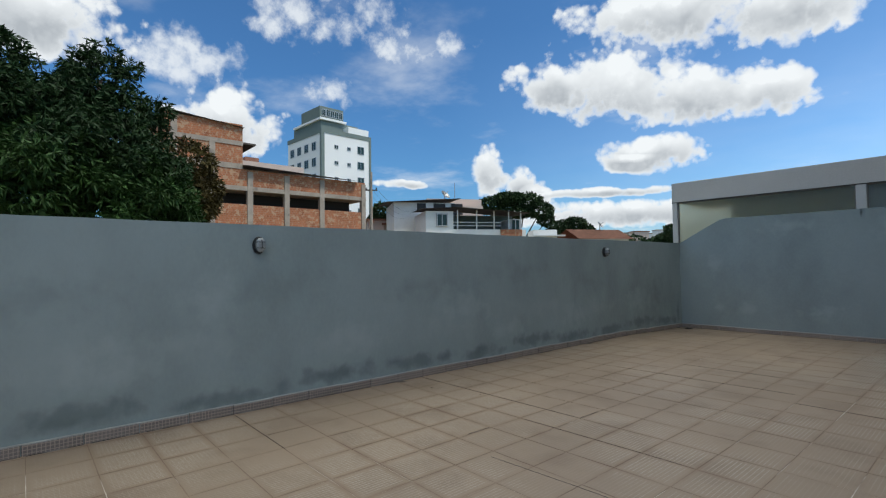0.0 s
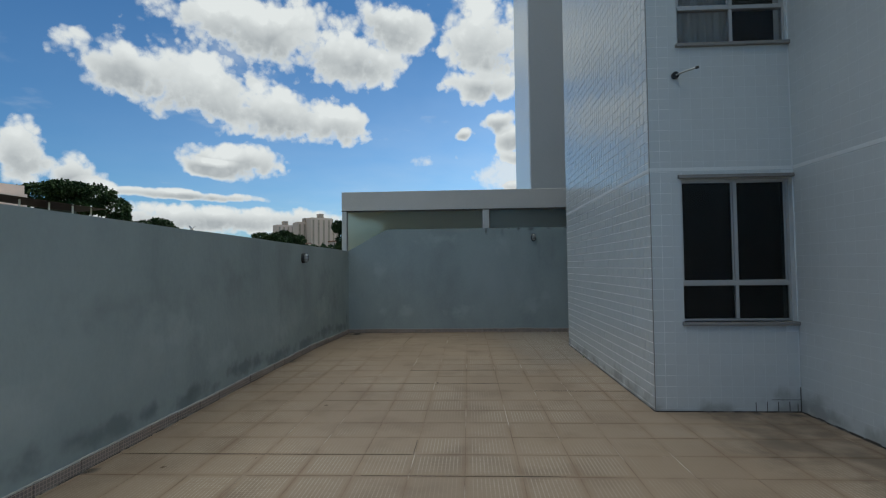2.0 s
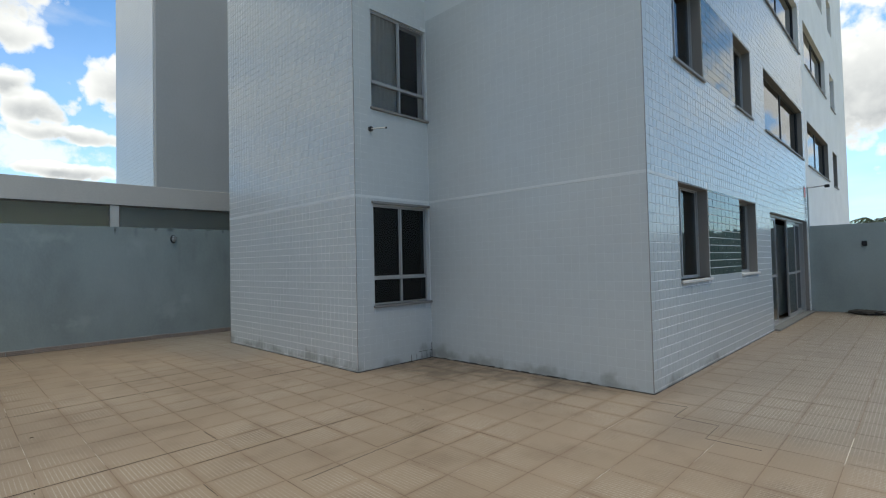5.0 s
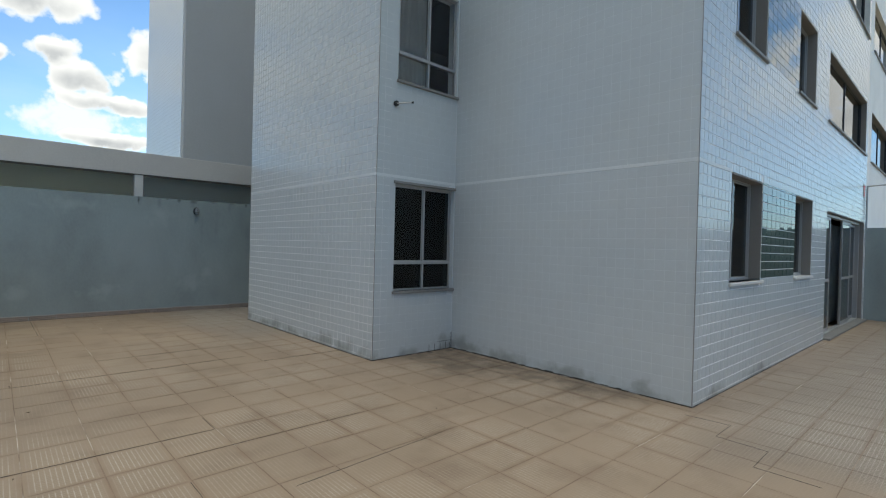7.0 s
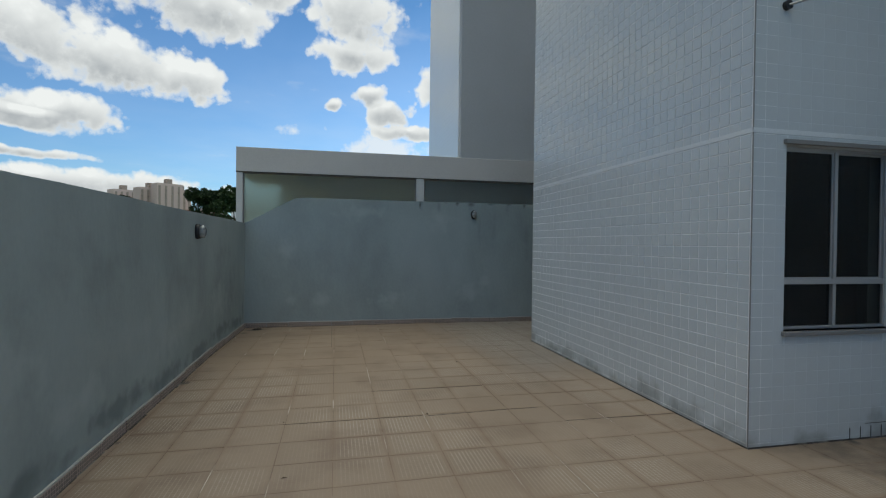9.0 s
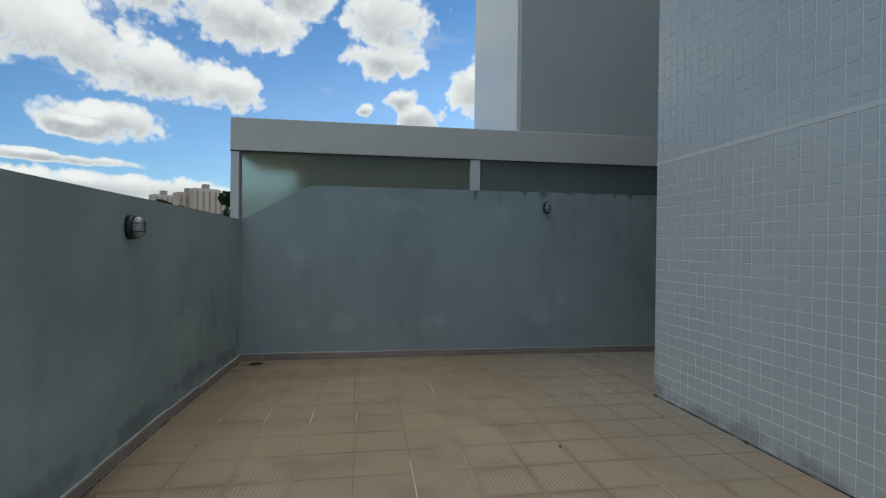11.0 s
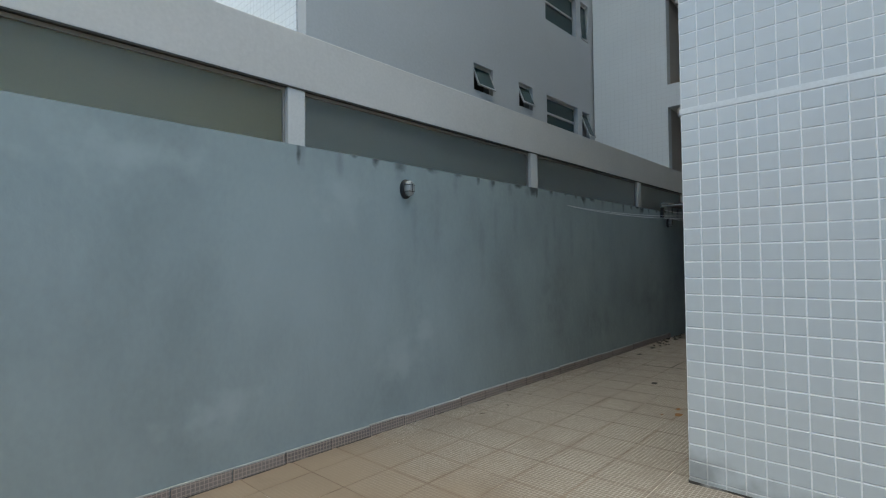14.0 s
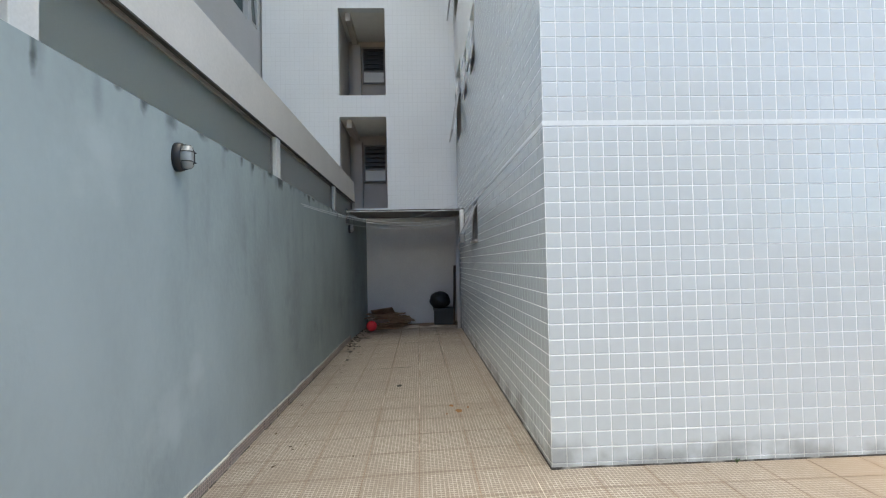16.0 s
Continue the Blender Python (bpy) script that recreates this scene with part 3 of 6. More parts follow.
BRICK = mat("red hollow brick", (0.34, 0.125, 0.058), 0.95, vary=0.25, vscale=0.9, grain=0.2, gscale=5, stain=(0.42, 0.26, 0.16), sscale=3.4, smin=0.53, smax=0.6)
grid_relief(BRICK, 0.29, 0.2, 0.05, 0.01, (0.34, 0.24, 0.18), "hz", (0, 0), 0.6, brick=True)
CONCRETE = mat("weathered raw concrete", (0.32, 0.27, 0.225), 0.95, vary=0.2, vscale=1.2, grain=0.1, gscale=12, stain=(0.12, 0.10, 0.09), sscale=0.8, smin=0.58, smax=0.72)
ROOF_DARK = mat("dark weathered roof sheet", (0.075, 0.062, 0.055), 0.85, vary=0.25, vscale=2)
ROOF_TILE = mat("terracotta roof tile", (0.22, 0.105, 0.07), 0.9, vary=0.2, vscale=2, grain=0.15, gscale=10)
HOUSE_WHITE = mat("white house paint", (0.74, 0.74, 0.72), 0.85, vary=0.06, vscale=0.8, grain=0.04, gscale=6)
APT_WHITE = mat("white apartment paint", (0.78, 0.78, 0.77), 0.8, vary=0.03, vscale=0.2)
APT_GREY = mat("grey apartment paint", (0.15, 0.19, 0.18), 0.8, vary=0.05)
FAR_GLASS = mat("dark far window glass", (0.02, 0.045, 0.045), 0.12, spec=0.3)
PINK = mat("beige tower block paint", (0.55, 0.44, 0.38), 0.9, vary=0.05, vscale=0.05)
GROUND = mat("dry earth and grass", (0.15, 0.14, 0.08), 0.95, vary=0.25, vscale=0.1, grain=0.15, gscale=1.5)
BARK = mat("brown bark", (0.10, 0.075, 0.055), 0.95, vary=0.2, vscale=6, bump=0.02, bscale=12)


def leafmat(name, color):
    m = mat(name, color, 0.6, vary=0.2, vscale=1.2, grain=0.1, gscale=8, rand=0.3, spec=0.2)
    return m


LEAF_DARK = leafmat("dark green leaves", (0.013, 0.032, 0.009))
LEAF_GREEN = leafmat("mid green leaves", (0.03, 0.068, 0.016))
LEAF_BROWN = leafmat("olive brown leaves", (0.095, 0.075, 0.025))
LEAF_FAR = leafmat("distant foliage", (0.03, 0.055, 0.02))


def glass(name, color, rough):
    m = bpy.data.materials.new(name)
    m.use_nodes = True
    b = m.node_tree.nodes["Principled BSDF"]
    b.inputs["Base Color"].default_value = (*color, 1)
    b.inputs["Roughness"].default_value, b.inputs["Transmission Weight"].default_value, b.inputs["IOR"].default_value = rough, 1.0, 1.38
    return m


PANE = glass("tinted window glass", (0.18, 0.2, 0.2), 0.0)
FROST = mat("frosted olive glass", (0.70, 0.69, 0.52), 0.3, trans=0.86, ior=1.38, vary=0.05, vscale=0.7, grain=0.02)
FROST_GREY = mat("frosted grey glass", (0.58, 0.63, 0.59), 0.3, trans=0.82, ior=1.38, vary=0.05, vscale=0.7, grain=0.02)
# the wing's dimness behind the frosted glass is put into this olive
DIM = mat("olive plaster darkened for the wing", (0.33, 0.315, 0.235), 0.9, vary=0.1)
CLEAR = glass("clear glass", (0.98, 0.98, 0.98), 0.0)


# ---- builders ----
def part(name, bm, material, parent=None, label="", smooth=False):
    me = bpy.data.meshes.new(name)
    bm.normal_update()
    bm.to_mesh(me)
    bm.free()
    me.materials.append(material)
    if smooth:
        me.polygons.foreach_set("use_smooth", [True] * len(me.polygons))
    ob = new(name, me)
    ob.parent = parent
    return tagged(ob, label)


def raw(name, verts, faces, material, parent=None, label=""):
    me = bpy.data.meshes.new(name)
    me.from_pydata([tuple(v) for v in verts], [], [tuple(f) for f in faces])
    me.update()
    me.materials.append(material)
    ob = new(name, me)
    ob.parent = parent
    return tagged(ob, label)


def thing(name, label, category, m=None, group="", kind=""):
    ob = new(name)
    ob.empty_display_size = 0.1
    if m is not None:
        ob.matrix_world = m
    return tagged(ob, label, category, group, kind)


def box(bm, x0, x1, y0, y1, z0, z1, bevel=0.0):
    vs = [bm.verts.new((x, y, z)) for x in (x0, x1) for y in (y0, y1) for z in (z0, z1)]
    fs = [bm.faces.new([vs[i] for i in f]) for f in ((0, 1, 3, 2), (4, 6, 7, 5), (0, 4, 5, 1), (2, 3, 7, 6), (0, 2, 6, 4), (1, 5, 7, 3))]
    if bevel:
        es = list({e for f in fs for e in f.edges})
        bmesh.ops.bevel(bm, geom=es, offset=bevel, segments=2, affect="EDGES", profile=0.5)
    return bm


def boxm(*a, bevel=0.0):
    return box(bmesh.new(), *a, bevel=bevel)


def tube(bm, pts, r, seg=8, caps=True, r1=None):
    rings = []
    pts = [Vector(p) for p in pts]
    for i, p in enumerate(pts):
        d = (pts[min(i + 1, len(pts) - 1)] - pts[max(i - 1, 0)]).normalized()
        a = d.orthogonal().normalized() if abs(d.z) > 0.95 else d.cross(Vector((0, 0, 1))).normalized()
        b = d.cross(a)
        rr = r if r1 is None else r + (r1 - r) * i / max(len(pts) - 1, 1)
        rings.append([bm.verts.new(p + rr * (math.cos(2 * math.pi * k / seg) * a + math.sin(2 * math.pi * k / seg) * b)) for k in range(seg)])
    for s, t in zip(rings, rings[1:]):
        for k in range(seg):
            bm.faces.new((s[k], s[(k + 1) % seg], t[(k + 1) % seg], t[k]))
    if caps:
        bm.faces.new(rings[0][::-1])
        bm.faces.new(rings[-1])
    return bm


def pierced(u0, u1, v0, v1, holes, thick):
    """A wall in the x-z plane, its face at y = 0 and its body towards +y, with openings right through."""
    bm = bmesh.new()
    us = sorted({u0, u1, *[h for o in holes for h in o[:2] if u0 < h < u1]})
    vs = sorted({v0, v1, *[h for o in holes for h in o[2:] if v0 < h < v1]})
    solid = lambda i, j: 0 <= i < len(us) - 1 and 0 <= j < len(vs) - 1 and not any(
        o[0] < (us[i] + us[i + 1]) / 2 < o[1] and o[2] < (vs[j] + vs[j + 1]) / 2 < o[3] for o in holes)
    cache = {}

    def v(x, y, z):
        k = (round(x, 4), y, round(z, 4))
        if k not in cache:
            cache[k] = bm.verts.new((x, y, z))
        return cache[k]
    for i in range(len(us) - 1):
        for j in range(len(vs) - 1):
            if not solid(i, j):
                continue
            a, b, c, d = us[i], us[i + 1], vs[j], vs[j + 1]
            bm.faces.new((v(a, 0, c), v(b, 0, c), v(b, 0, d), v(a, 0, d)))
            bm.faces.new((v(a, thick, c), v(a, thick, d), v(b, thick, d), v(b, thick, c)))
            if not solid(i - 1, j):
                bm.faces.new((v(a, 0, c), v(a, 0, d), v(a, thick, d), v(a, thick, c)))
            if not solid(i + 1, j):
                bm.faces.new((v(b, 0, c), v(b, thick, c), v(b, thick, d), v(b, 0, d)))
            if not solid(i, j - 1):
                bm.faces.new((v(a, 0, c), v(a, thick, c), v(b, thick, c), v(b, 0, c)))
            if not solid(i, j + 1):
                bm.faces.new((v(a, 0, d), v(b, 0, d), v(b, thick, d), v(a, thick, d)))
    return bm


FACE_S = lambda x, y, z=0: pose(x, y, z)                  # faces -y, runs to +x
FACE_W = lambda x, y, z=0: pose(x, y, z, 0, 0, -90)       # faces -x, runs to -y
FACE_N = lambda x, y, z=0: pose(x, y, z, 0, 0, 180)       # faces +y, runs to -x
FACE_E = lambda x, y, z=0: pose(x, y, z, 0, 0, 90)        # faces +x, runs to +y


def tile_mesh(name, w, h, material, rng, d):
    """One glazed tile with a soft rim, lying in the x-z plane and facing -y, a hair out of true."""
    e = 0.003
    t = [rng.uniform(-0.25, 0.25) * d for _ in range(3)]
    c = [(-1, -1), (1, -1), (1, 1), (-1, 1)]
    vs = [(a * w / 2, 0, b * h / 2) for a, b in c] + [(a * (w / 2 - e), -d + t[0] * a + t[1] * b + t[2] * 0.4, b * (h / 2 - e)) for a, b in c]
    fs = [(4, 5, 6, 7)] + [(i, (i + 1) % 4, 4 + (i + 1) % 4, 4 + i) for i in range(4)]
    me = bpy.data.meshes.new(name)
    me.from_pydata(vs, [], fs)
    me.materials.append(material)
    return me


def tile_wall(wall, u0, u1, v0, v1, holes, near, pitch=0.105, gap=0.0068, skip=(), material=None, piece="tile", limit=300, pv=None, seed=1, proud=0.0028):
    """Covers a wall's face with tiles: the ones inside near = (u0, u1, v0, v1) are objects, the rest one mesh."""
    material = material or WHITE_TILE
    pv = pv or pitch
    rng = random.Random(seed)
    kinds = None
    far_v, far_f, made = [], [], 0
    nv = int((v1 - v0) / pv + 0.999)
    nu = int((u1 - u0) / pitch + 0.999)
    for j in range(nv):
        for i in range(nu):
            a, b = u0 + i * pitch + gap / 2, min(u0 + (i + 1) * pitch - gap / 2, u1 - 0.001)
            c, d = v0 + j * pv + gap / 2, min(v0 + (j + 1) * pv - gap / 2, v1 - 0.001)
            for o in holes:                      # trim at the openings
                if a < o[1] and b > o[0] and c < o[3] and d > o[2]:
                    if a < o[0] < b:
                        b = o[0]
                    elif a < o[1] < b:
                        a = o[1]
                    elif c < o[2] < d:
                        d = o[2]
                    elif c < o[3] < d:
                        c = o[3]
                    else:
                        b = a
            if b - a < 0.012 or d - c < 0.012 or any(s[0] < (c + d) / 2 < s[1] for s in skip):
                continue
            whole = abs(b - a - pitch + gap) < 1e-4 and abs(d - c - pv + gap) < 1e-4
            if whole and made < limit and near[0] <= a and b <= near[1] and near[2] <= c and d <= near[3]:
                kinds = kinds or [tile_mesh(piece, pitch - gap, pv - gap, material, rng, proud) for _ in range(8)]
                ob = new(piece, rng.choice(kinds))
                ob.parent = wall
                ob.location = ((a + b) / 2, 0, (c + d) / 2)
                made += 1
                continue
            e, dp = 0.0018, proud
            t = [rng.uniform(-0.25, 0.25) * proud for _ in range(3)]
            n = len(far_v)
            far_v += [(a, 0, c), (b, 0, c), (b, 0, d), (a, 0, d)]
            far_v += [(a + e, -dp - t[0] - t[1], c + e), (b - e, -dp + t[0] - t[1], c + e), (b - e, -dp + t[0] + t[1], d - e), (a + e, -dp - t[0] + t[1], d - e)]
            far_f += [(n + 4, n + 5, n + 6, n + 7)] + [(n + q, n + (q + 1) % 4, n + 4 + (q + 1) % 4, n + 4 + q) for q in range(4)]
    if far_v:
        tagged(raw(piece + "_field", far_v, far_f, material, wall), kind="stuff")
    return wall


def window(name, m, w, h, label, transom=None, mull=0.5, inset=0.06, sill=True, frame_mat=None, depth=0.05, fw=0.03, pane_mat=None, sill_mat=None):
    """A framed window whose lower left corner is at m; x along it, y into the wall."""
    fm, pm = frame_mat or ALU, pane_mat or PANE
    wnd = thing(name, label, "window", m, kind="structure")
    y0, y1 = inset, inset + depth
    bm = bmesh.new()
    box(bm, 0, fw, y0, y1, 0, h, 0.003)
    box(bm, w - fw, w, y0, y1, 0, h, 0.003)
    box(bm, fw, w - fw, y0, y1, 0, fw, 0.003)
    box(bm, fw, w - fw, y0, y1, h - fw, h, 0.003)
    part("window_frame", bm, fm, wnd)
    cols = [fw, w - fw] if mull is None else [fw, w * mull, w - fw]
    rows = [(fw, h - fw)]
    if transom:
        part("transom", boxm(fw, w - fw, y0 - 0.012, y1, transom - 0.02, transom + 0.02, bevel=0.004), fm, wnd)
        rows = [(fw, transom - 0.02), (transom + 0.02, h - fw)]
    for r, (a, b) in enumerate(rows):
        for i in range(len(cols) - 1):
            x0, x1 = cols[i] + (0.02 if i else 0), cols[i + 1] - (0.02 if i + 2 < len(cols) else 0)
            if i:
                part("mullion", boxm(cols[i] - 0.016, cols[i] + 0.016, y0 - 0.006, y1, a, b, bevel=0.003), fm, wnd)
            if len(rows) == 1 or r == 1:
                s = 0.014
                yo = y0 + 0.012 + 0.018 * (i % 2)
                bm = bmesh.new()
                for q in ((x0, x0 + s, a, b), (x1 - s, x1, a, b), (x0 + s, x1 - s, a, a + s), (x0 + s, x1 - s, b - s, b)):
                    box(bm, q[0], q[1], yo - 0.008, yo + 0.010, q[2], q[3])
                sash = part("sash", bm, fm, wnd)
                p = part("pane", boxm(x0 + s, x1 - s, yo - 0.002, yo + 0.003, a + s, b - s), pm, sash)
            else:
                p = part("pane", boxm(x0, x1, y0 + 0.02, y0 + 0.025, a, b), pm, wnd)
            p.visible_shadow = False
    if sill:
        part("window_sill", boxm(-0.02, w + 0.02, -0.035, y0 + 0.02, -0.035, 0.0, bevel=0.006), sill_mat or SILL, wnd, "grey stone sill")
    return wnd


# ---- the large structure ----
H = 15.5                            # height of the block
FX1, FX3, FY4, FY2, FYB, FXE = 1.065, 2.44, 3.03, 6.368, 10.475, 8.72
STRIPE = (2.352, 2.388)
ST = 2.74                           # storey height

ground = part("ground", boxm(-1500, 1500, -1500, 1500, -3.7, -3.2), GROUND)
tagged(ground, "dry earth and grass far below the terrace", "ground", kind="structure")
FALL_Y, FALL_X = 5.235 + 13 * PY, -1.17 + 2 * PX


def fall(x, y):
    """The floor's fall towards the end wall and, more gently, towards the parapet."""
    return -0.0265 * max(0.0, min(y, 13.2) - FALL_Y) - 0.006 * max(0.0, FALL_X - x)


bm = bmesh.new()
xs_, ys_ = (-3.76, FALL_X, 23.0), (-4.2, FALL_Y, 13.2, 15.0)
top = [[bm.verts.new((x, y, fall(x, y) - 0.0022)) for y in ys_] for x in xs_]
low = [[bm.verts.new((x, y, -3.19)) for y in ys_] for x in xs_]
for i in range(2):
    for j in range(3):
        bm.faces.new((top[i][j], top[i + 1][j], top[i + 1][j + 1], top[i][j + 1]))
        bm.faces.new((low[i][j], low[i][j + 1], low[i + 1][j + 1], low[i + 1][j]))
for i in range(2):
    bm.faces.new((low[i][0], low[i + 1][0], top[i + 1][0], top[i][0]))
    bm.faces.new((low[i + 1][3], low[i][3], top[i][3], top[i + 1][3]))
for j in range(3):
    bm.faces.new((low[0][j + 1], low[0][j], top[0][j], top[0][j + 1]))
    bm.faces.new((low[2][j], low[2][j + 1], top[2][j + 1], top[2][j]))
floor = part("floor", bm, FLOOR_JOINT)
tagged(floor, "beige square mosaic tiles with dirty brown joints", "floor", kind="structure")


def wall(name, bm, material, label, m=None):
    w = part(name, bm, material)
    if m is not None:
        w.matrix_world = m
    return tagged(w, label, "wall", kind="structure")


def plaster(u0, u1, top, thick=0.15, bev=0.006):
    bm = boxm(u0, u1, 0, thick, -0.2, top)
    bmesh.ops.subdivide_edges(bm, edges=[e for e in bm.edges if abs(e.verts[0].co.x - e.verts[1].co.x) > 1], cuts=40)
    rng = random.Random(4)
    wob = {}
    for v in bm.verts:
        if v.co.z > top - 0.01:
            k = round(v.co.x, 2)
            wob.setdefault(k, rng.uniform(-0.004, 0.004))
            v.co.z += wob[k]
    return bm


wall_west = wall("wall_west", plaster(0, 16.86, 1.838), GREY_WALL, "grey painted plaster parapet wall with damp patches", FACE_E(-3.56, -4.0))
wall_east = wall("wall_east", plaster(0, 7.03, 2.165), GREY_WALL, "grey painted plaster wall with a socket on it", FACE_W(12.7, 3.03))
wall_south = wall("wall_south", plaster(0, 16.26, 2.165), GREY_WALL, "plain grey plaster wall closing the terrace", FACE_N(12.7, -4.0))

# the end wall leans a little off square; all that stands on it goes by the same pose
END = pose(-3.56, 12.86, 0, 0, 0, -0.544)
bm = bmesh.new()
outline = [(0, -0.2), (13.2, -0.2), (13.2, 2.335), (9.0, 2.33), (6.5, 2.334), (3.2, 2.328), (0.98, 2.332), (0.86, 2.305), (0.6, 2.17), (0.3, 2.0), (0.06, 1.868), (0, 1.845)]
f0 = [bm.verts.new((x, 0, z)) for x, z in outline]
f1 = [bm.verts.new((x, 0.16, z)) for x, z in outline]
bm.faces.new(f0)
bm.faces.new(f1[::-1])
for i in range(len(outline)):
    j = (i + 1) % len(outline)
    bm.faces.new((f0[j], f0[i], f1[i], f1[j]))
bmesh.ops.recalc_face_normals(bm, faces=bm.faces)
wall_end = wall("wall_end", bm, GREY_WALL, "blue-grey painted plaster wall, stained, with a sloping end", END)

# skirting of cut floor tiles
skirt = thing("baseboard", "brown mosaic tile skirting with dark joints", "skirting", kind="structure")


def skirting(m, length, first, pitch, seed):
    rng = random.Random(seed)
    u, a = first, 0.0
    while a < length:
        b = min(u, length)
        if b - a > 0.03:
            h, t = 0.082 + rng.uniform(-0.006, 0.004), 0.017 + rng.uniform(0, 0.004)
            p = part("skirting_tile", boxm(a + 0.004, b - 0.004, -t, 0.0, -0.004, h, bevel=0.003), SKIRT, skirt)
            at_ = m @ Vector(((a + b) / 2, 0, 0))
            mz = pose(0, 0, fall(at_.x, at_.y)) @ m
            p.matrix_local = mz
            c = part("mortar_cap", boxm(a, b, -t * 0.9, 0.0, h, h + 0.012, bevel=0.004), SKIRT_CAP, skirt, "pale mortar edge")
            c.matrix_local = mz
            g = part("foot_joint", boxm(a + 0.06 * rng.random(), b, -t - 0.004 - 0.009 * rng.random(), -t + 0.002, -0.002, 0.0035), BASE_GRIME, skirt, "dark dirty joint at the floor")
            g.matrix_local = mz
        a, u = b, u + pitch


skirting(FACE_E(-3.56, 0.0), 12.84, 0.195, 0.391, 3)
skirting(END, 13.02, 0.39, 0.39, 5)

# the tiled block of flats
W1 = (0.30, 1.362, 0.87, 2.28)
w1_rows = [(W1[0], W1[1], W1[2] + k * ST + (0.02 if k else 0), W1[3] + k * ST) for k in range(5)]
block_1 = wall("wall_block_1", pierced(0, FYB - FY2, -0.2, H, [], 0.2), GROUT, "white glazed square wall tiles with pale grout", FACE_W(FX1, FYB))
block_2 = wall("wall_block_2", pierced(0.2, 1.575, -0.2, H, w1_rows, 0.2), GROUT_SOFT, "white tiled wall with two stacked windows", FACE_S(FX1, FY2))
block_3 = wall("wall_block_3", pierced(0, FY2 - FY4, -0.2, H, [], 0.2), GROUT_SOFT, "smooth white tiled wall with a white band", FACE_W(FX3, FY2))
rows4 = []
for k in range(4):
    z = k * 2.70
    rows4 += [(0.92, 2.06, 1.16 + z, 2.36 + z), (3.66, 4.76, 1.15 + z, 2.36 + z)]
    rows4 += [(5.75, 9.96, 1.15 + z, 2.36 + z), (10.75, 14.8, 1.1 + z, 2.3 + z), (15.95, 17.1, 1.05 + z, 2.25 + z)] if k else [(5.86, 10.06, 0.015, 2.28)]
block_4 = wall("wall_block_4", pierced(0.2, 20.5, -0.2, H, rows4, 0.22), GROUT, "glossy white tiled wall with windows and a sliding door", FACE_S(FX3, FY4))
rowsb = [(3.1, 3.75, 1.75, 2.37), (3.25, 3.85, 4.4, 5.3), (2.1, 2.6, 4.35, 5.2), (0.3, 1.4, 4.0, 5.5), (3.25, 3.85, 7.1, 8.0), (2.1, 2.6, 7.05, 7.9), (0.3, 1.4, 6.7, 8.2)]
block_n = wall("wall_block_5", pierced(0, FXE - FX1 - 0.2, -0.2, H, rowsb, 0.2), GROUT, "white tiled passage wall with small windows", FACE_N(FXE, FYB))
bays = [(1.69, 2.74, 2.66, 4.72), (1.69, 2.74, 5.21, 7.2), (1.69, 2.74, 7.75, 9.7)]
block_e = wall("wall_block_6", pierced(0, 14.78 - FYB + 0.2, 2.62, H + 4, bays, 0.2), SMOOTH_TILE, "white tiled wall at the passage's end with open bays", FACE_W(FXE, 14.78))
end_low = wall("wall_passage_end", pierced(0, 2.7, -0.2, 2.61, [], 0.2), END_PAINT, "off-white wall at the sheltered end of the passage", FACE_W(9.52, 13.0))
end_side = wall("wall_passage_side", boxm(FXE, 9.52, FYB - 0.2, FYB, -0.2, 2.61), END_PAINT, "white tiled side of the sheltered passage end")
wedge_ = bmesh.new()
for z in (-0.2, 2.5):
    wedge_.faces.new([wedge_.verts.new((x, y, z)) for x, y in ((7.2, 12.757), (9.52, 12.615), (9.52, 12.74))])
wedge_.verts.ensure_lookup_table()
for a, b in ((0, 1), (1, 2), (2, 0)):
    wedge_.faces.new([wedge_.verts[q] for q in (a, b, b + 3, a + 3)])
bmesh.ops.recalc_face_normals(wedge_, faces=wedge_.faces)
jog = wall("wall_passage_jog", wedge_, GREY_WALL, "grey painted pier where the building begins")
soffit = part("ceiling_passage", boxm(8.93, 9.72, FYB, 12.9, 2.5, 2.61), MULLION)
tagged(soffit, "pale soffit over the end of the passage", "ceiling", kind="structure")
# added inner wall, its dark colour stands for an unlit room
inner = wall("wall_core", boxm(FX3 + 2.6, 22.7, FY4 + 3.4, FYB - 1.6, -0.1, H - 0.3), UNLIT_ROOM, "added wall inside the flats, coloured dark as if unlit")
roof = part("roof", boxm(FX1 + 0.21, 22.9, FY4 + 0.23, FYB - 0.21, H - 0.3, H - 0.05), CONCRETE)
tagged(roof, "flat concrete roof of the block", "roof", kind="structure")
east_end = wall("wall_block_7", boxm(22.74, 22.94, FY4 + 0.23, FYB - 0.2, -0.2, H), SMOOTH_TILE, "white tiled far end of the block")
north_end = wall("wall_block_8", boxm(FXE + 0.21, 22.7, FYB - 0.2, FYB, -0.2, H), SMOOTH_TILE, "white tiled rear of the block")
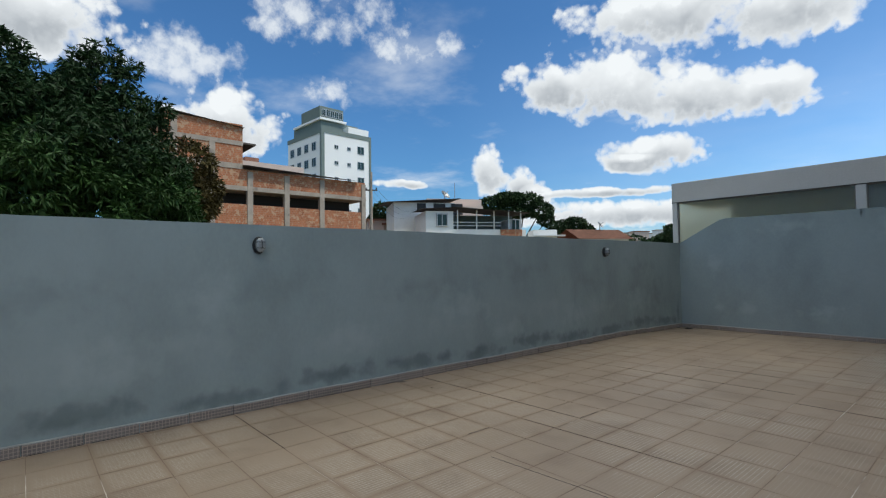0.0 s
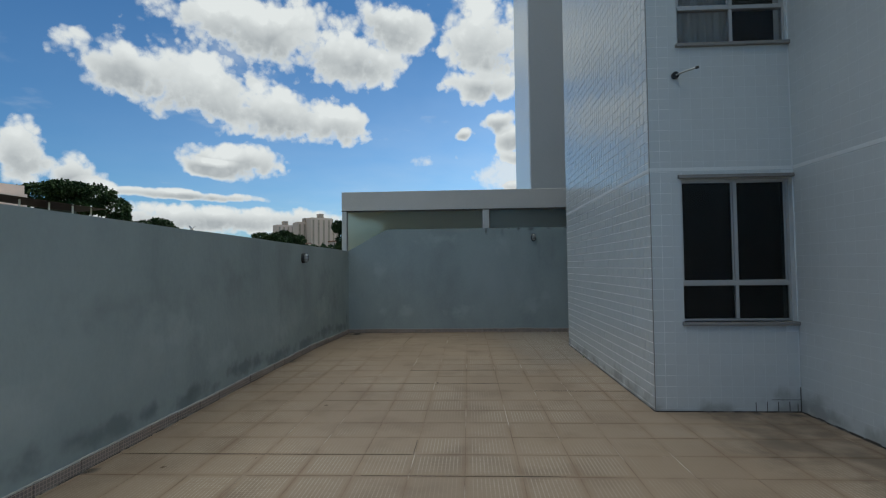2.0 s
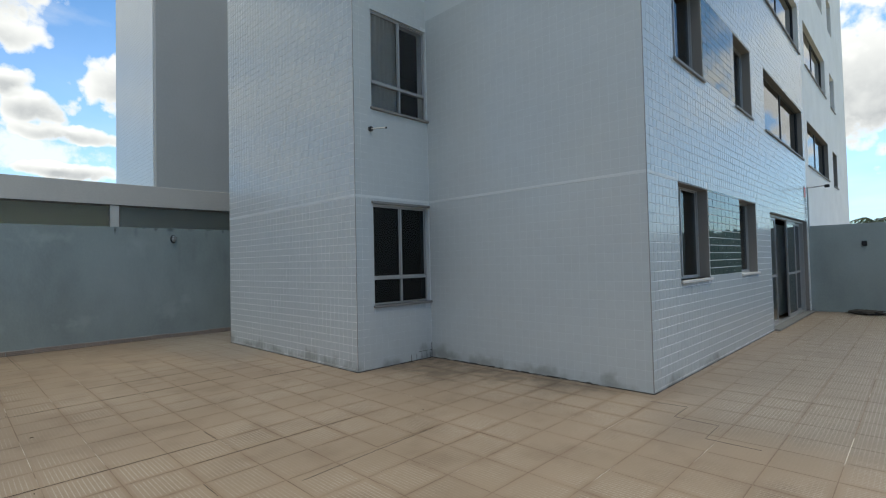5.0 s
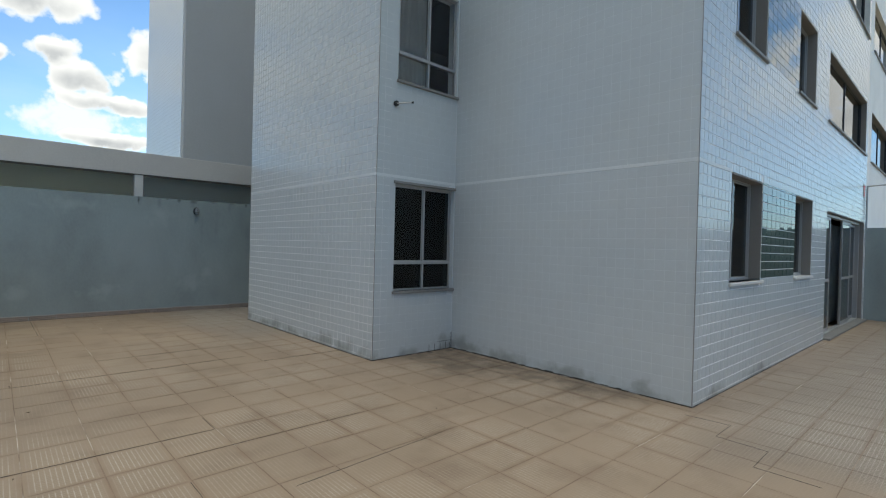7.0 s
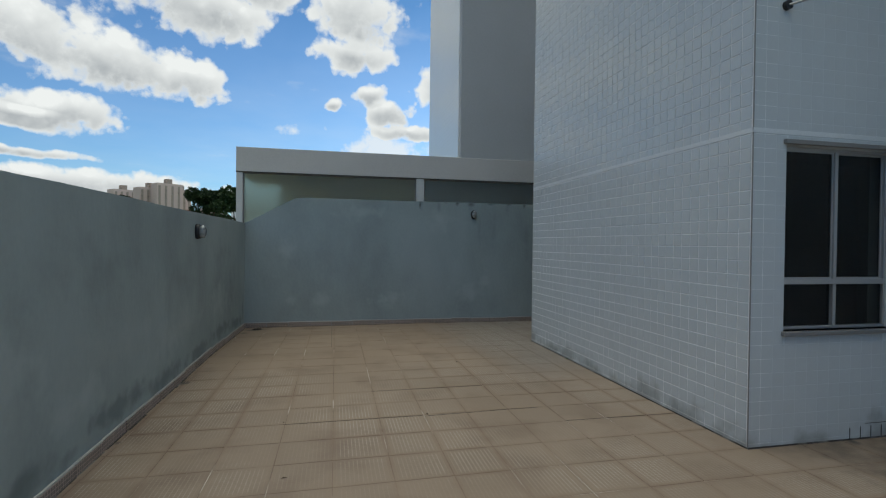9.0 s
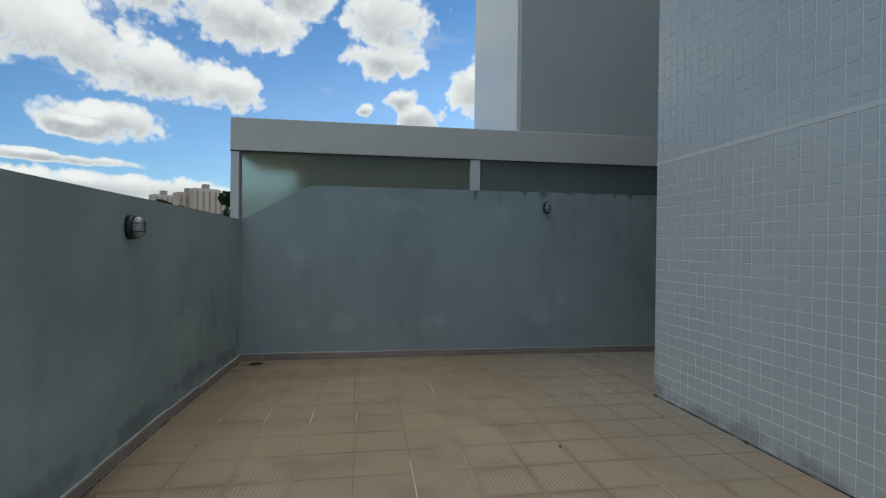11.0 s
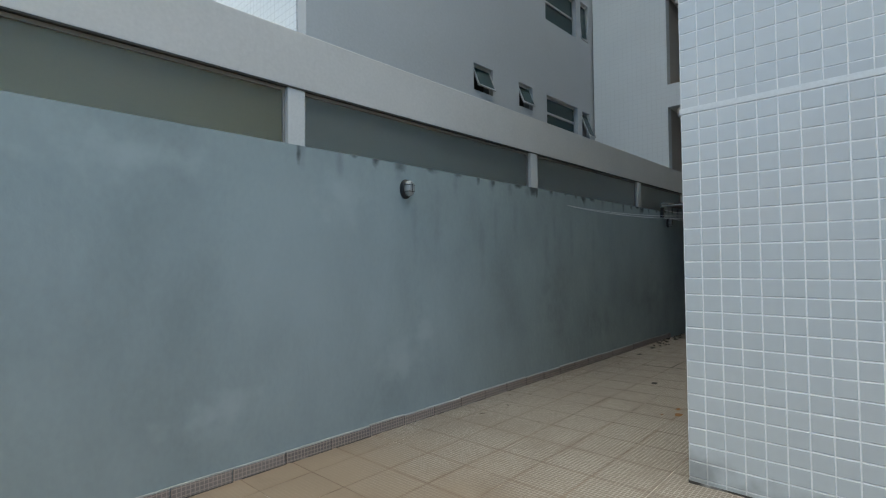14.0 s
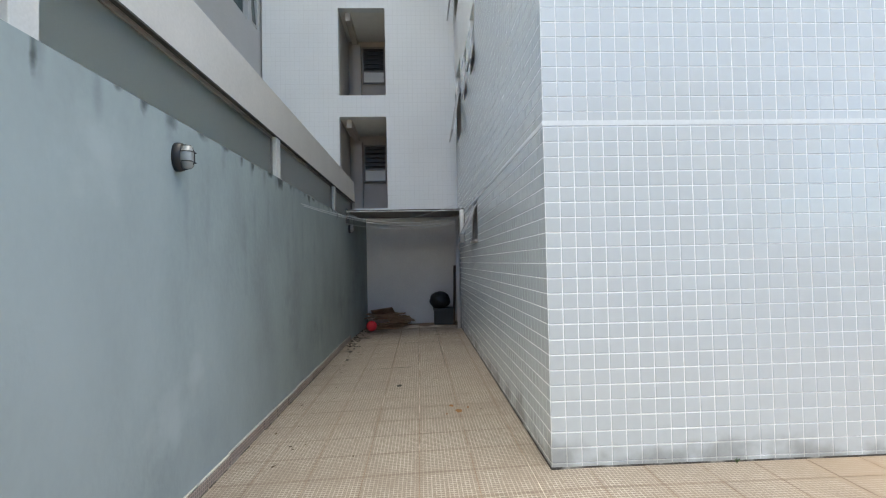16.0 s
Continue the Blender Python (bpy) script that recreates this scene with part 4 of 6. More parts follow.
# slabs added so that the hollow block stays dark inside
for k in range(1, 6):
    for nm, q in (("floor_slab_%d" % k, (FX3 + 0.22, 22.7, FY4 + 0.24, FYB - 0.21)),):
        s = part(nm, boxm(*q, k * 2.7 - 0.1, k * 2.7 + 0.04), UNLIT_ROOM)
        tagged(s, "slab added between two storeys to keep the rooms dark", "floor slab", kind="structure")
    s = part("floor_slab_%d" % (k + 10), boxm(FX1 + 0.21, FX3 + 0.2, FY2 + 0.21, FYB - 0.21, k * 2.7 - 0.1, k * 2.7 + 0.04), UNLIT_ROOM)
    tagged(s, "slab added between two storeys to keep the rooms dark", "floor slab", kind="structure")
# another added inner wall with the room's shade in its colour
back_in = wall("wall_core_2", boxm(FX1 + 0.21, FX3 + 2.5, FY2 + 2.2, FY2 + 2.35, -0.1, H - 0.3), UNLIT_ROOM, "added wall inside the flats, coloured dark as if unlit")


def stripe(w, u0, u1, proud=0.004):
    part("white_band", boxm(u0, u1, -proud, 0.0, *STRIPE, bevel=0.001), WHITE_STRIPE, w, "white painted band")


stripe(block_1, -0.009, FYB - FY2 + 0.009)
stripe(block_2, 0.001, FX3 - FX1, 0.002)
stripe(block_3, 0.01, FY2 - FY4 + 0.009, 0.002)
stripe(block_4, 0.001, 0.92)
stripe(block_n, 0, FXE - FX1 + 0.001)

for w, u in ((block_1, FYB - FY2), (block_3, FY2 - FY4)):
    part("corner_joint", boxm(u - 0.003, u + 0.0045, -0.0045, 0.003, 0.0, 7.0, bevel=0.001), SILL, w, "thin grey mortar joint down the corner")

# recessed bays at the end of the passage
for k, (u0, u1, v0, v1) in enumerate(bays):
    b = thing("wall_bay_%d" % (k + 1), "open stair bay with grey plaster sides and louvres", "stair bay", FACE_W(FXE, 14.78), kind="structure")
    part("side_wall", boxm(u0 - 0.1, u0, 0.2, 2.2, v0 - 0.1, v1 + 0.1), BAY, b)
    part("side_wall", boxm(u1, u1 + 0.1, 0.2, 2.2, v0 - 0.1, v1 + 0.1), BAY, b)
    part("back_wall", boxm(u0, u1, 1.7, 1.8, v0 - 0.1, v1 + 0.1), BAY, b)
    part("bay_ceiling", boxm(u0, u1, 0.2, 1.7, v1, v1 + 0.1), HOUSE_WHITE, b)
    part("bay_floor", boxm(u0, u1, 0.2, 1.7, v0 - 0.1, v0), BAY, b)
    part("pillar", boxm(u0 + 0.13, u0 + 0.33, 1.45, 1.69, v0, v1 - 0.19), BAY, b)
    part("beam", boxm(u0 + 0.13, u0 + 0.25, 0.2, 1.69, v1 - 0.19, v1 - 0.002), BAY, b)
    lv = thing("louvre_window", "dark metal louvre window, partly shut", "window", FACE_W(FXE, 14.78) @ pose(u0 + 0.36, 1.6, v0 + 0.86), kind="")
    bm = bmesh.new()
    for q in ((0, 0.03, 0, 0.95), (0.54, 0.57, 0, 0.95), (0.03, 0.54, 0, 0.03), (0.03, 0.54, 0.92, 0.95), (0.03, 0.54, 0.3, 0.33)):
        box(bm, q[0], q[1], 0, 0.05, q[2], q[3])
    part("window_frame", bm, SILL, lv)
    for i in range(5):
        bm = boxm(0.03, 0.54, -0.03, 0.03, -0.003, 0.003)
        bm.transform(pose(0, 0.03, 0.4 + i * 0.11, 35))
        part("slat", bm, DARK_FRAME, lv)
    part("pane", boxm(0.03, 0.54, 0.03, 0.04, 0.03, 0.3), PIPE, lv, "pale obscured lower pane")
    # black sheet added behind the slats, so the gaps look unlit
    part("backing", boxm(0.03, 0.54, 0.045, 0.05, 0.33, 0.92), BLACK, lv)

# unseen mass and roof slab, added to block sun leaking through the bays
mass = wall("wall_core_3", boxm(10.75, 22.7, FYB + 0.01, 18.6, -0.1, H + 3.9), UNLIT_ROOM, "unseen mass added to keep the sun out of the passage")
mass_r = part("roof_rear", boxm(8.93, 10.74, FYB, 18.6, H + 3.7, H + 3.9), CONCRETE)
tagged(mass_r, "unseen roof slab added to stop sun behind the passage", "roof", kind="structure")

# the taller tower behind the end wall
TOWER_H = 24
vents = [(3.39, 3.93, 4.46, 4.94), (4.75, 5.22, 4.47, 4.94), (5.75, 7.05, 4.22, 4.93), (7.25, 7.62, 4.22, 4.9),
         (5.75, 7.05, 6.55, 7.45), (7.25, 7.62, 6.6, 7.5), (3.39, 3.93, 7.2, 7.68), (4.75, 5.22, 7.2, 7.68), (5.75, 7.05, 9.2, 10.1)]
vents = [(a - 0.095, b - 0.095, c, d) for a, b, c, d in vents]
TOW = pose(1.03, 14.95, 0, 0, 0, -1.0)
tower_s = wall("wall_tower_1", pierced(0.0, 7.95, 0, TOWER_H, vents, 0.22), TOWER_GREY, "plain grey painted tower wall with small windows", TOW)
tower_w = wall("wall_tower_2", pierced(0, 3.91, 0, TOWER_H, [], 0.2), TOWER_WHITE, "white tiled side of the tower", FACE_W(1.027, 19.1))
tower_b = wall("wall_tower_3", boxm(1.24, 9.0, 18.9, 19.1, 0, TOWER_H), TOWER_GREY, "plain grey rear of the tower")
# added wall, coloured dark for the unlit tower rooms
tower_c = wall("wall_tower_4", boxm(1.24, 8.7, 16.6, 16.8, 0, TOWER_H - 0.4), UNLIT_ROOM, "added wall inside the tower, coloured dark as if unlit")
tower_r = part("roof_tower", boxm(1.24, 9.0, 15.2, 18.9, TOWER_H - 0.3, TOWER_H), CONCRETE)
tagged(tower_r, "flat concrete roof of the tower", "roof", kind="structure")

# low wing behind the end wall: pale beam, posts, frosted glass band
beam = part("beam_wing", boxm(-0.17, 12.25, 0.03, 0.27, 2.785, 3.235, bevel=0.008), BEAM)
beam.matrix_world = END
tagged(beam, "pale painted concrete beam over the glass band", "beam", kind="structure")
for a, b in ((-0.17, 3.1), (3.1, 6.4), (6.4, 9.7), (9.7, 12.25)):
    g = part("drip_groove", boxm(a, b - 0.006, 0.026, 0.06, 2.774, 2.787), SOOT, beam, "thin dark strip along the beam bottom")
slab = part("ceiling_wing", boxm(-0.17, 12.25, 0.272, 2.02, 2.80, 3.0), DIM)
slab.matrix_world = END
tagged(slab, "concrete slab roofing the low wing", "ceiling", kind="structure")
low_side = wall("wall_wing", boxm(-0.17, -0.02, 0.17, 2.05, -0.2, 1.845), GREY_WALL, "grey plaster side of the low wing", END)
# back wall added to darken what shows through the glass band
wing_back = wall("wall_wing_2", boxm(0.4, 12.2, 1.95, 2.02, -0.1, 2.8), DIM, "added olive wall, coloured darker, behind the frosted glass", END)
band = thing("window_band", "band of frosted greenish glass between white posts", "window band", END, kind="structure")
posts = [(-0.165, -0.055), (3.17, 3.32), (6.49, 6.64), (9.8, 9.95), (12.1, 12.24)]
for i, (a, b) in enumerate(posts):
    part("post", boxm(a, b, 0.035, 0.15, 1.84 if i == 0 else 2.3, 2.784, bevel=0.005), MULLION, band, "off-white painted post")
for i in range(4):
    a, b = posts[i][1], posts[i + 1][0]
    lo = 1.8 if i == 0 else 2.3
    bm = bmesh.new()
    for q in ((a, b, 2.755, 2.784), (a, a + 0.022, lo, 2.755), (b - 0.022, b, lo, 2.755)):
        box(bm, q[0], q[1], 0.075, 0.125, q[2], q[3])
    part("window_frame", bm, REVEAL, band)
    g = part("pane", boxm(a + 0.022, b - 0.022, 0.092, 0.1, 1.78, 2.755), FROST_GREY if i else FROST, band, "frosted greenish glass")
    g.visible_shadow = False

# ---- windows and door of the block ----
rng = random.Random(11)
for k in range(3):
    o = w1_rows[k]
    window("window_%d" % (k + 1), FACE_S(FX1 + o[0], FY2, o[2]), o[1] - o[0], o[3] - o[2], "aluminium sliding window with dark panes and a granite sill", transom=0.37, mull=0.51, inset=0.03 if k == 1 else 0.06, fw=0.024, pane_mat=CLEAR if k == 1 else PANE)
lint = part("trim", boxm(W1[0] - 0.03, W1[1] + 0.01, -0.03, 0.0, 2.28, 2.315, bevel=0.004), SILL, None)
lint.matrix_world = FACE_S(FX1, FY2)
tagged(lint, "thin grey lintel trim over the window", "trim", kind="structure")


def curtain(m, w, h, label):
    bm = bmesh.new()
    n = 60
    cols = []
    for i in range(n + 1):
        x = w * i / n
        y = 0.022 * math.sin(i * 0.7 + 0.6 * math.sin(i * 0.17)) + 0.006 * math.sin(i * 2.3 + 1)
        cols.append((bm.verts.new((x, y, 0)), bm.verts.new((x, y * 0.7, h))))
    for a, b in zip(cols, cols[1:]):
        bm.faces.new((a[0], b[0], b[1], a[1]))
    bmesh.ops.solidify(bm, geom=bm.faces[:], thickness=0.002)
    c = part("curtain", bm, CURTAIN, None, "", True)
    c.matrix_world = m
    return tagged(c, label, "curtain")


curtain(FACE_S(FX1 + 0.32, FY2 + 0.112, w1_rows[1][2] + 0.0), 0.52, 1.4, "pale blue curtain hanging behind the window glass")
n = 4
for k in range(3):
    z = k * 2.70
    for u0, u1 in ((0.92, 2.06), (3.66, 4.76)):
        window("window_%d" % n, FACE_S(FX3 + u0, FY4, 1.16 + z), u1 - u0, 1.2, "sliding window set deep in grey reveals", inset=0.13, mull=0.4, frame_mat=ALU, sill_mat=MULLION if k == 0 else SILL)
        n += 1
    if k:
        window("window_%d" % n, FACE_S(FX3 + 5.75, FY4, 1.15 + z), 4.21, 1.21, "wide balcony glazing with dark frame", inset=0.1, mull=0.5, frame_mat=DARK_FRAME)
        window("window_%d" % (n + 1), FACE_S(FX3 + 10.75, FY4, 1.1 + z), 4.05, 1.2, "wide window with dark frame", inset=0.1, mull=0.5, frame_mat=DARK_FRAME)
        window("window_%d" % (n + 2), FACE_S(FX3 + 15.95, FY4, 1.05 + z), 1.15, 1.2, "narrow window with dark frame", inset=0.1, mull=None, frame_mat=DARK_FRAME)
        n += 3
for u0, u1, v0, v1 in rows4:        # grey reveals inside the openings
    if v0 > 6:
        continue
    r = thing("trim_reveal", "grey painted window reveal", "trim", FACE_S(FX3, FY4), kind="structure")
    part("jamb", boxm(u0, u0 + 0.012, 0.004, 0.215, v0 + 0.004, v1 - 0.004), REVEAL, r)
    part("jamb", boxm(u1 - 0.012, u1, 0.004, 0.215, v0 + 0.004, v1 - 0.004), REVEAL, r)
    part("head", boxm(u0 + 0.012, u1 - 0.012, 0.004, 0.215, v1 - 0.016, v1 - 0.004), REVEAL, r)

door = thing("door_1", "aluminium and glass sliding door, one leaf standing open", "sliding door", FACE_S(FX3 + 5.86, FY4, 0.015), kind="structure")
bm = bmesh.new()
for q in ((0.012, 0.06, 0, 2.25), (4.14, 4.188, 0, 2.25), (0.06, 4.14, 2.2, 2.25), (0.06, 4.14, 0, 0.03)):
    box(bm, q[0], q[1], 0.08, 0.18, q[2], q[3], 0.003)
part("door_frame", bm, ALU, door)
for a, b, y in ((0.06, 1.0, 0.10), (2.2, 3.2, 0.10), (2.35, 3.35, 0.135), (3.2, 4.14, 0.155)):
    bm = bmesh.new()
    for q in ((a, a + 0.05, 0.03, 2.2), (b - 0.05, b, 0.03, 2.2), (a + 0.05, b - 0.05, 0.03, 0.1), (a + 0.05, b - 0.05, 2.14, 2.2), (a + 0.05, b - 0.05, 0.98, 1.03)):
        box(bm, q[0], q[1], y, y + 0.03, q[2], q[3])
    leaf = part("door_leaf", bm, ALU, door)
    p = part("pane", boxm(a + 0.05, b - 0.05, y + 0.012, y + 0.018, 0.1, 2.14), PANE, leaf)
    p.visible_shadow = False
part("threshold", boxm(-0.02, 4.22, -0.1, 0.08, -0.015, 0.02, bevel=0.005), SILL, door, "pale stone threshold")
curtain(FACE_S(FX3 + 5.86 + 2.3, FY4 + 0.32, 0.05), 1.7, 2.1, "pale curtain hanging inside the sliding door")


def awning(name, m, w, h, tilt, label):
    a = thing(name, label, "window", m, kind="structure")
    bm = bmesh.new()
    for q in ((0, 0.03, 0, h), (w - 0.03, w, 0, h), (0.03, w - 0.03, 0, 0.03), (0.03, w - 0.03, h - 0.03, h)):
        box(bm, q[0], q[1], 0.05, 0.1, q[2], q[3], 0.003)
    part("window_frame", bm, ALU, a)
    bm = bmesh.new()
    t = 0.026
    for q in ((0.03, 0.03 + t, -h + 0.06, 0), (w - 0.03 - t, w - 0.03, -h + 0.06, 0), (0.03 + t, w - 0.03 - t, -h + 0.06, -h + 0.06 + t), (0.03 + t, w - 0.03 - t, -t, 0)):
        box(bm, q[0], q[1], -0.012, 0.012, q[2], q[3])
    mm = pose(0, 0.05, h - 0.03, -tilt)
    bm.transform(mm)
    sash = part("sash", bm, ALU, a)
    bm = boxm(0.03 + t, w - 0.03 - t, -0.003, 0.003, -h + 0.06 + t, -t)
    bm.transform(mm)
    part("pane", bm, FAR_GLASS, sash)
    return a


for i, o in enumerate(vents):
    if i in (2, 4, 8):
        window("window_%d" % (30 + i), TOW @ pose(o[0], 0, o[2]), o[1] - o[0], o[3] - o[2], "wide dark aluminium window in the tower", inset=0.08, mull=None, sill=False, transom=0.5 * (o[3] - o[2]), fw=0.022, pane_mat=FAR_GLASS)
    else:
        awning("window_%d" % (30 + i), TOW @ pose(o[0], 0.02, o[2]), o[1] - o[0], o[3] - o[2], 22 if i != 5 else 4, "small awning window standing ajar")
for i, o in enumerate(rowsb):
    awning("window_%d" % (50 + i), FACE_N(FXE, FYB) @ pose(o[0], -0.03 if i == 0 else 0.03, o[2]), o[1] - o[0], o[3] - o[2], 26 if i == 0 else 10, "small awning window propped open")
ws = part("window_sill", boxm(3.06, 3.79, -0.05, 0.05, 1.715, 1.75, bevel=0.005), PIPE, block_n, "white sill")


# ---- things on the terrace ----
def bulkhead(m, label):
    b = thing("wall_lamp", label, "wall lamp", m, group="bulkhead lamps on the grey walls")
    bm = bmesh.new()

    def oval(w, h, y, seg=24):
        return [bm.verts.new((w * math.cos(2 * math.pi * i / seg), y, h * math.sin(2 * math.pi * i / seg))) for i in range(seg)]
    rings = [oval(0.058, 0.088, 0), oval(0.06, 0.09, -0.02), oval(0.055, 0.084, -0.045), oval(0.046, 0.074, -0.05)]
    for s, t in zip(rings, rings[1:]):
        for i in range(24):
            bm.faces.new((s[i], s[(i + 1) % 24], t[(i + 1) % 24], t[i]))
    bm.faces.new(rings[-1])
    bm.faces.new(rings[0][::-1])
    bmesh.ops.recalc_face_normals(bm, faces=bm.faces)
    part("base", bm, BLACK, b, "black cast lamp base", True)
    bm = bmesh.new()
    rings = [oval(0.047, 0.074, -0.045), oval(0.047, 0.074, -0.08), oval(0.042, 0.067, -0.096), oval(0.026, 0.044, -0.104)]
    for s, t in zip(rings, rings[1:]):
        for i in range(24):
            bm.faces.new((s[i], s[(i + 1) % 24], t[(i + 1) % 24], t[i]))
    bm.faces.new(rings[-1])
    bm.faces.new(rings[0][::-1])
    bmesh.ops.recalc_face_normals(bm, faces=bm.faces)
    part("glass_cover", bm, LAMP_GLASS, b, "pale ribbed glass cover", True)
    for z in (-0.03, 0.03):
        w = 0.05 * math.sqrt(1 - (z / 0.088) ** 2)
        part("guard_bar", tube(bmesh.new(), [(-w, -0.045, z), (-w, -0.08, z), (-w * 0.7, -0.108, z), (w * 0.7, -0.108, z), (w, -0.08, z), (w, -0.045, z)], 0.003, 6), BLACK, b)
    part("guard_bar", tube(bmesh.new(), [(0, -0.045, -0.078), (0, -0.09, -0.07), (0, -0.112, -0.03), (0, -0.112, 0.03), (0, -0.09, 0.07), (0, -0.045, 0.078)], 0.003, 6), BLACK, b)
    return b


LAMP_GLASS = mat("pale lamp glass", (0.33, 0.34, 0.335), 0.15, vary=0.05, spec=0.6, coat=0.4)
lamp = bulkhead(FACE_E(-3.56, 3.18, 1.63), "black oval bulkhead lamp with caged glass on the wall")
copy_thing(lamp, FACE_E(-3.56, 9.64, 1.61))
copy_thing(lamp, END @ pose(4.33, 0, 2.095))
copy_thing(lamp, END @ pose(11.05, 0, 2.12))

# grime at the foot of the tiled walls
for w, u0, u1 in ((block_1, 0, FYB - FY2), (block_2, 0.001, FX3 - FX1), (block_3, 0, FY2 - FY4), (block_4, 0, 5.86), (block_n, 0, FXE - FX1)):
    part("base_joint", boxm(u0, u1, -0.0065, 0.0, -0.006, 0.011), BASE_GRIME, w, "grimy mortar joint at the floor")
# bare dark joints where the skin has broken off near the inner corner
for u in (0.95, 1.055, 1.16, 1.265, 1.34):
    part("open_joint", boxm(u - 0.003, u + 0.003, -0.003, 0.0, 0.01, 0.05 + 0.05 * abs(math.sin(u * 31))), SOOT, block_2, "dark open joint")
part("open_joint", boxm(1.1, 1.37, -0.003, 0.0, 0.118, 0.122), SOOT, block_2, "dark open joint")
part("open_joint", boxm(1.367, 1.374, -0.004, 0.0, 0.01, 0.24), SOOT, block_2, "dark open joint")
for i in range(15):
    u = 0.06 + i * 0.178 + 0.02 * math.sin(i * 4.1)
    part("open_joint", boxm(u, u + 0.05 + 0.1 * abs(math.sin(i * 2.7)), -0.003, 0.0, 0.011, 0.015 + 0.005 * abs(math.sin(i * 1.9))), SOOT, block_3, "dark open joint")
sp = thing("water_spout", "rusty pipe stub with a dark flange on the wall", "pipe", FACE_S(FX1 + 0.27, FY2, 3.31))
part("flange", tube(bmesh.new(), [(0, 0, 0), (0, -0.03, 0)], 0.035, 14), BLACK, sp, "dark round flange")
part("pipe", tube(bmesh.new(), [(0, -0.02, 0), (0.02, -0.05, 0.0), (0.06, -0.1, 0.004), (0.13, -0.17, 0.008)], 0.009, 8), STEEL, sp)
part("nozzle", tube(bmesh.new(), [(0.13, -0.17, 0.008), (0.15, -0.19, 0.009)], 0.014, 8), BLACK, sp)

# canopy and washing lines in the passage
can = thing("canopy", "thin sheet canopy on a steel angle across the passage", "canopy", pose(0, 0, 0))
part("sheet", boxm(7.2, 8.715, FYB + 0.01, 12.72, 2.432, 2.45), REVEAL, can, "weathered grey-brown sheet")
part("front_rail", boxm(7.15, 7.2, FYB + 0.005, 12.735, 2.412, 2.43, bevel=0.003), ALU, can, "pale aluminium rail")
part("edge_strip", boxm(7.16, 7.2, FYB + 0.005, 12.735, 2.4305, 2.452, bevel=0.003), SOOT, can, "dark weathered sheet edge")
part("bracket", boxm(7.13, 7.19, 12.69, 12.745, 2.2, 2.39), BLACK, can)
line_group = "washing lines across the passage"
for i, (a, b, sag) in enumerate((((3.75, 12.78, 2.17), (7.0, FYB + 0.06, 2.33), 0.2), ((3.9, 12.78, 2.16), (7.05, FYB + 0.06, 2.27), 0.2), ((7.3, 12.74, 2.2), (7.05, FYB + 0.06, 2.2), 0.12), ((7.3, 12.74, 2.36), (4.6, FYB + 0.04, 2.36), 0.2))):
    pts = [Vector(a).lerp(Vector(b), t / 16) - Vector((0, 0, sag * 4 * (t / 16) * (1 - t / 16))) for t in range(17)]
    c = part("washing_line", tube(bmesh.new(), pts, 0.0032, 5), WIRE)
    tagged(c, "thin pale washing line sagging across the passage", "washing line", line_group)
pp = part("drain_pipe", tube(bmesh.new(), [(7.07, FYB + 0.055, 1.78), (7.07, FYB + 0.055, 2.42)], 0.045, 14), PIPE, None, "", True)
tagged(pp, "short white plastic pipe on the tiled wall", "pipe")
pk = part("downpipe", tube(bmesh.new(), [(8.3, FYB + 0.05, -0.01), (8.3, FYB + 0.05, 2.41)], 0.038, 14), PIPE, None, "", True)
tagged(pk, "white plastic downpipe on the tiled passage wall", "pipe")
po = part("pole", tube(bmesh.new(), [(0, 0, 0), (0.05, -0.03, 0.7), (0.09, -0.05, 1.35)], 0.028, 8), POLE)
po.matrix_world = pose(9.0, FYB + 0.12, fall(9, FYB + 0.12) - 0.002)
tagged(po, "dark wooden pole leaning in the corner", "pole")
cr = thing("storage_crate", "dark grey plastic crate against the end wall", "crate", pose(9.22, 10.80, fall(9.2, 10.8)))
part("body", boxm(-0.2, 0.22, -0.2, 0.24, 0, 0.34, bevel=0.015), BIN, cr)
part("rim", boxm(-0.215, 0.235, -0.215, 0.255, 0.33, 0.37, bevel=0.008), BIN, cr)


def lump(rx, ry, rz, seed, amp=0.12, sub=3):
    bm = bmesh.new()
    bmesh.ops.create_icosphere(bm, subdivisions=sub, radius=1)
    for v in bm.verts:
        k = 1 + amp * noise.noise(v.co * 2.1 + Vector((seed, 0, 0)))
        v.co = Vector((v.co.x * rx * k, v.co.y * ry * k, v.co.z * rz * k))
    return bm


bag = part("black_bag", lump(0.2, 0.24, 0.2, 3, 0.2), BLACK, None, "", True)
bag.matrix_world = pose(9.18, 10.90, fall(9.2, 10.8) + 0.55)
tagged(bag, "round black plastic bag resting on a crate", "bag")
ball = part("ball", lump(0.115, 0.115, 0.115, 1, 0.0), RED, None, "", True)
ball.matrix_world = pose(8.55, 12.43, fall(8.55, 12.43) + 0.114)
tagged(ball, "plain red rubber ball on the floor", "ball")
rng = random.Random(8)
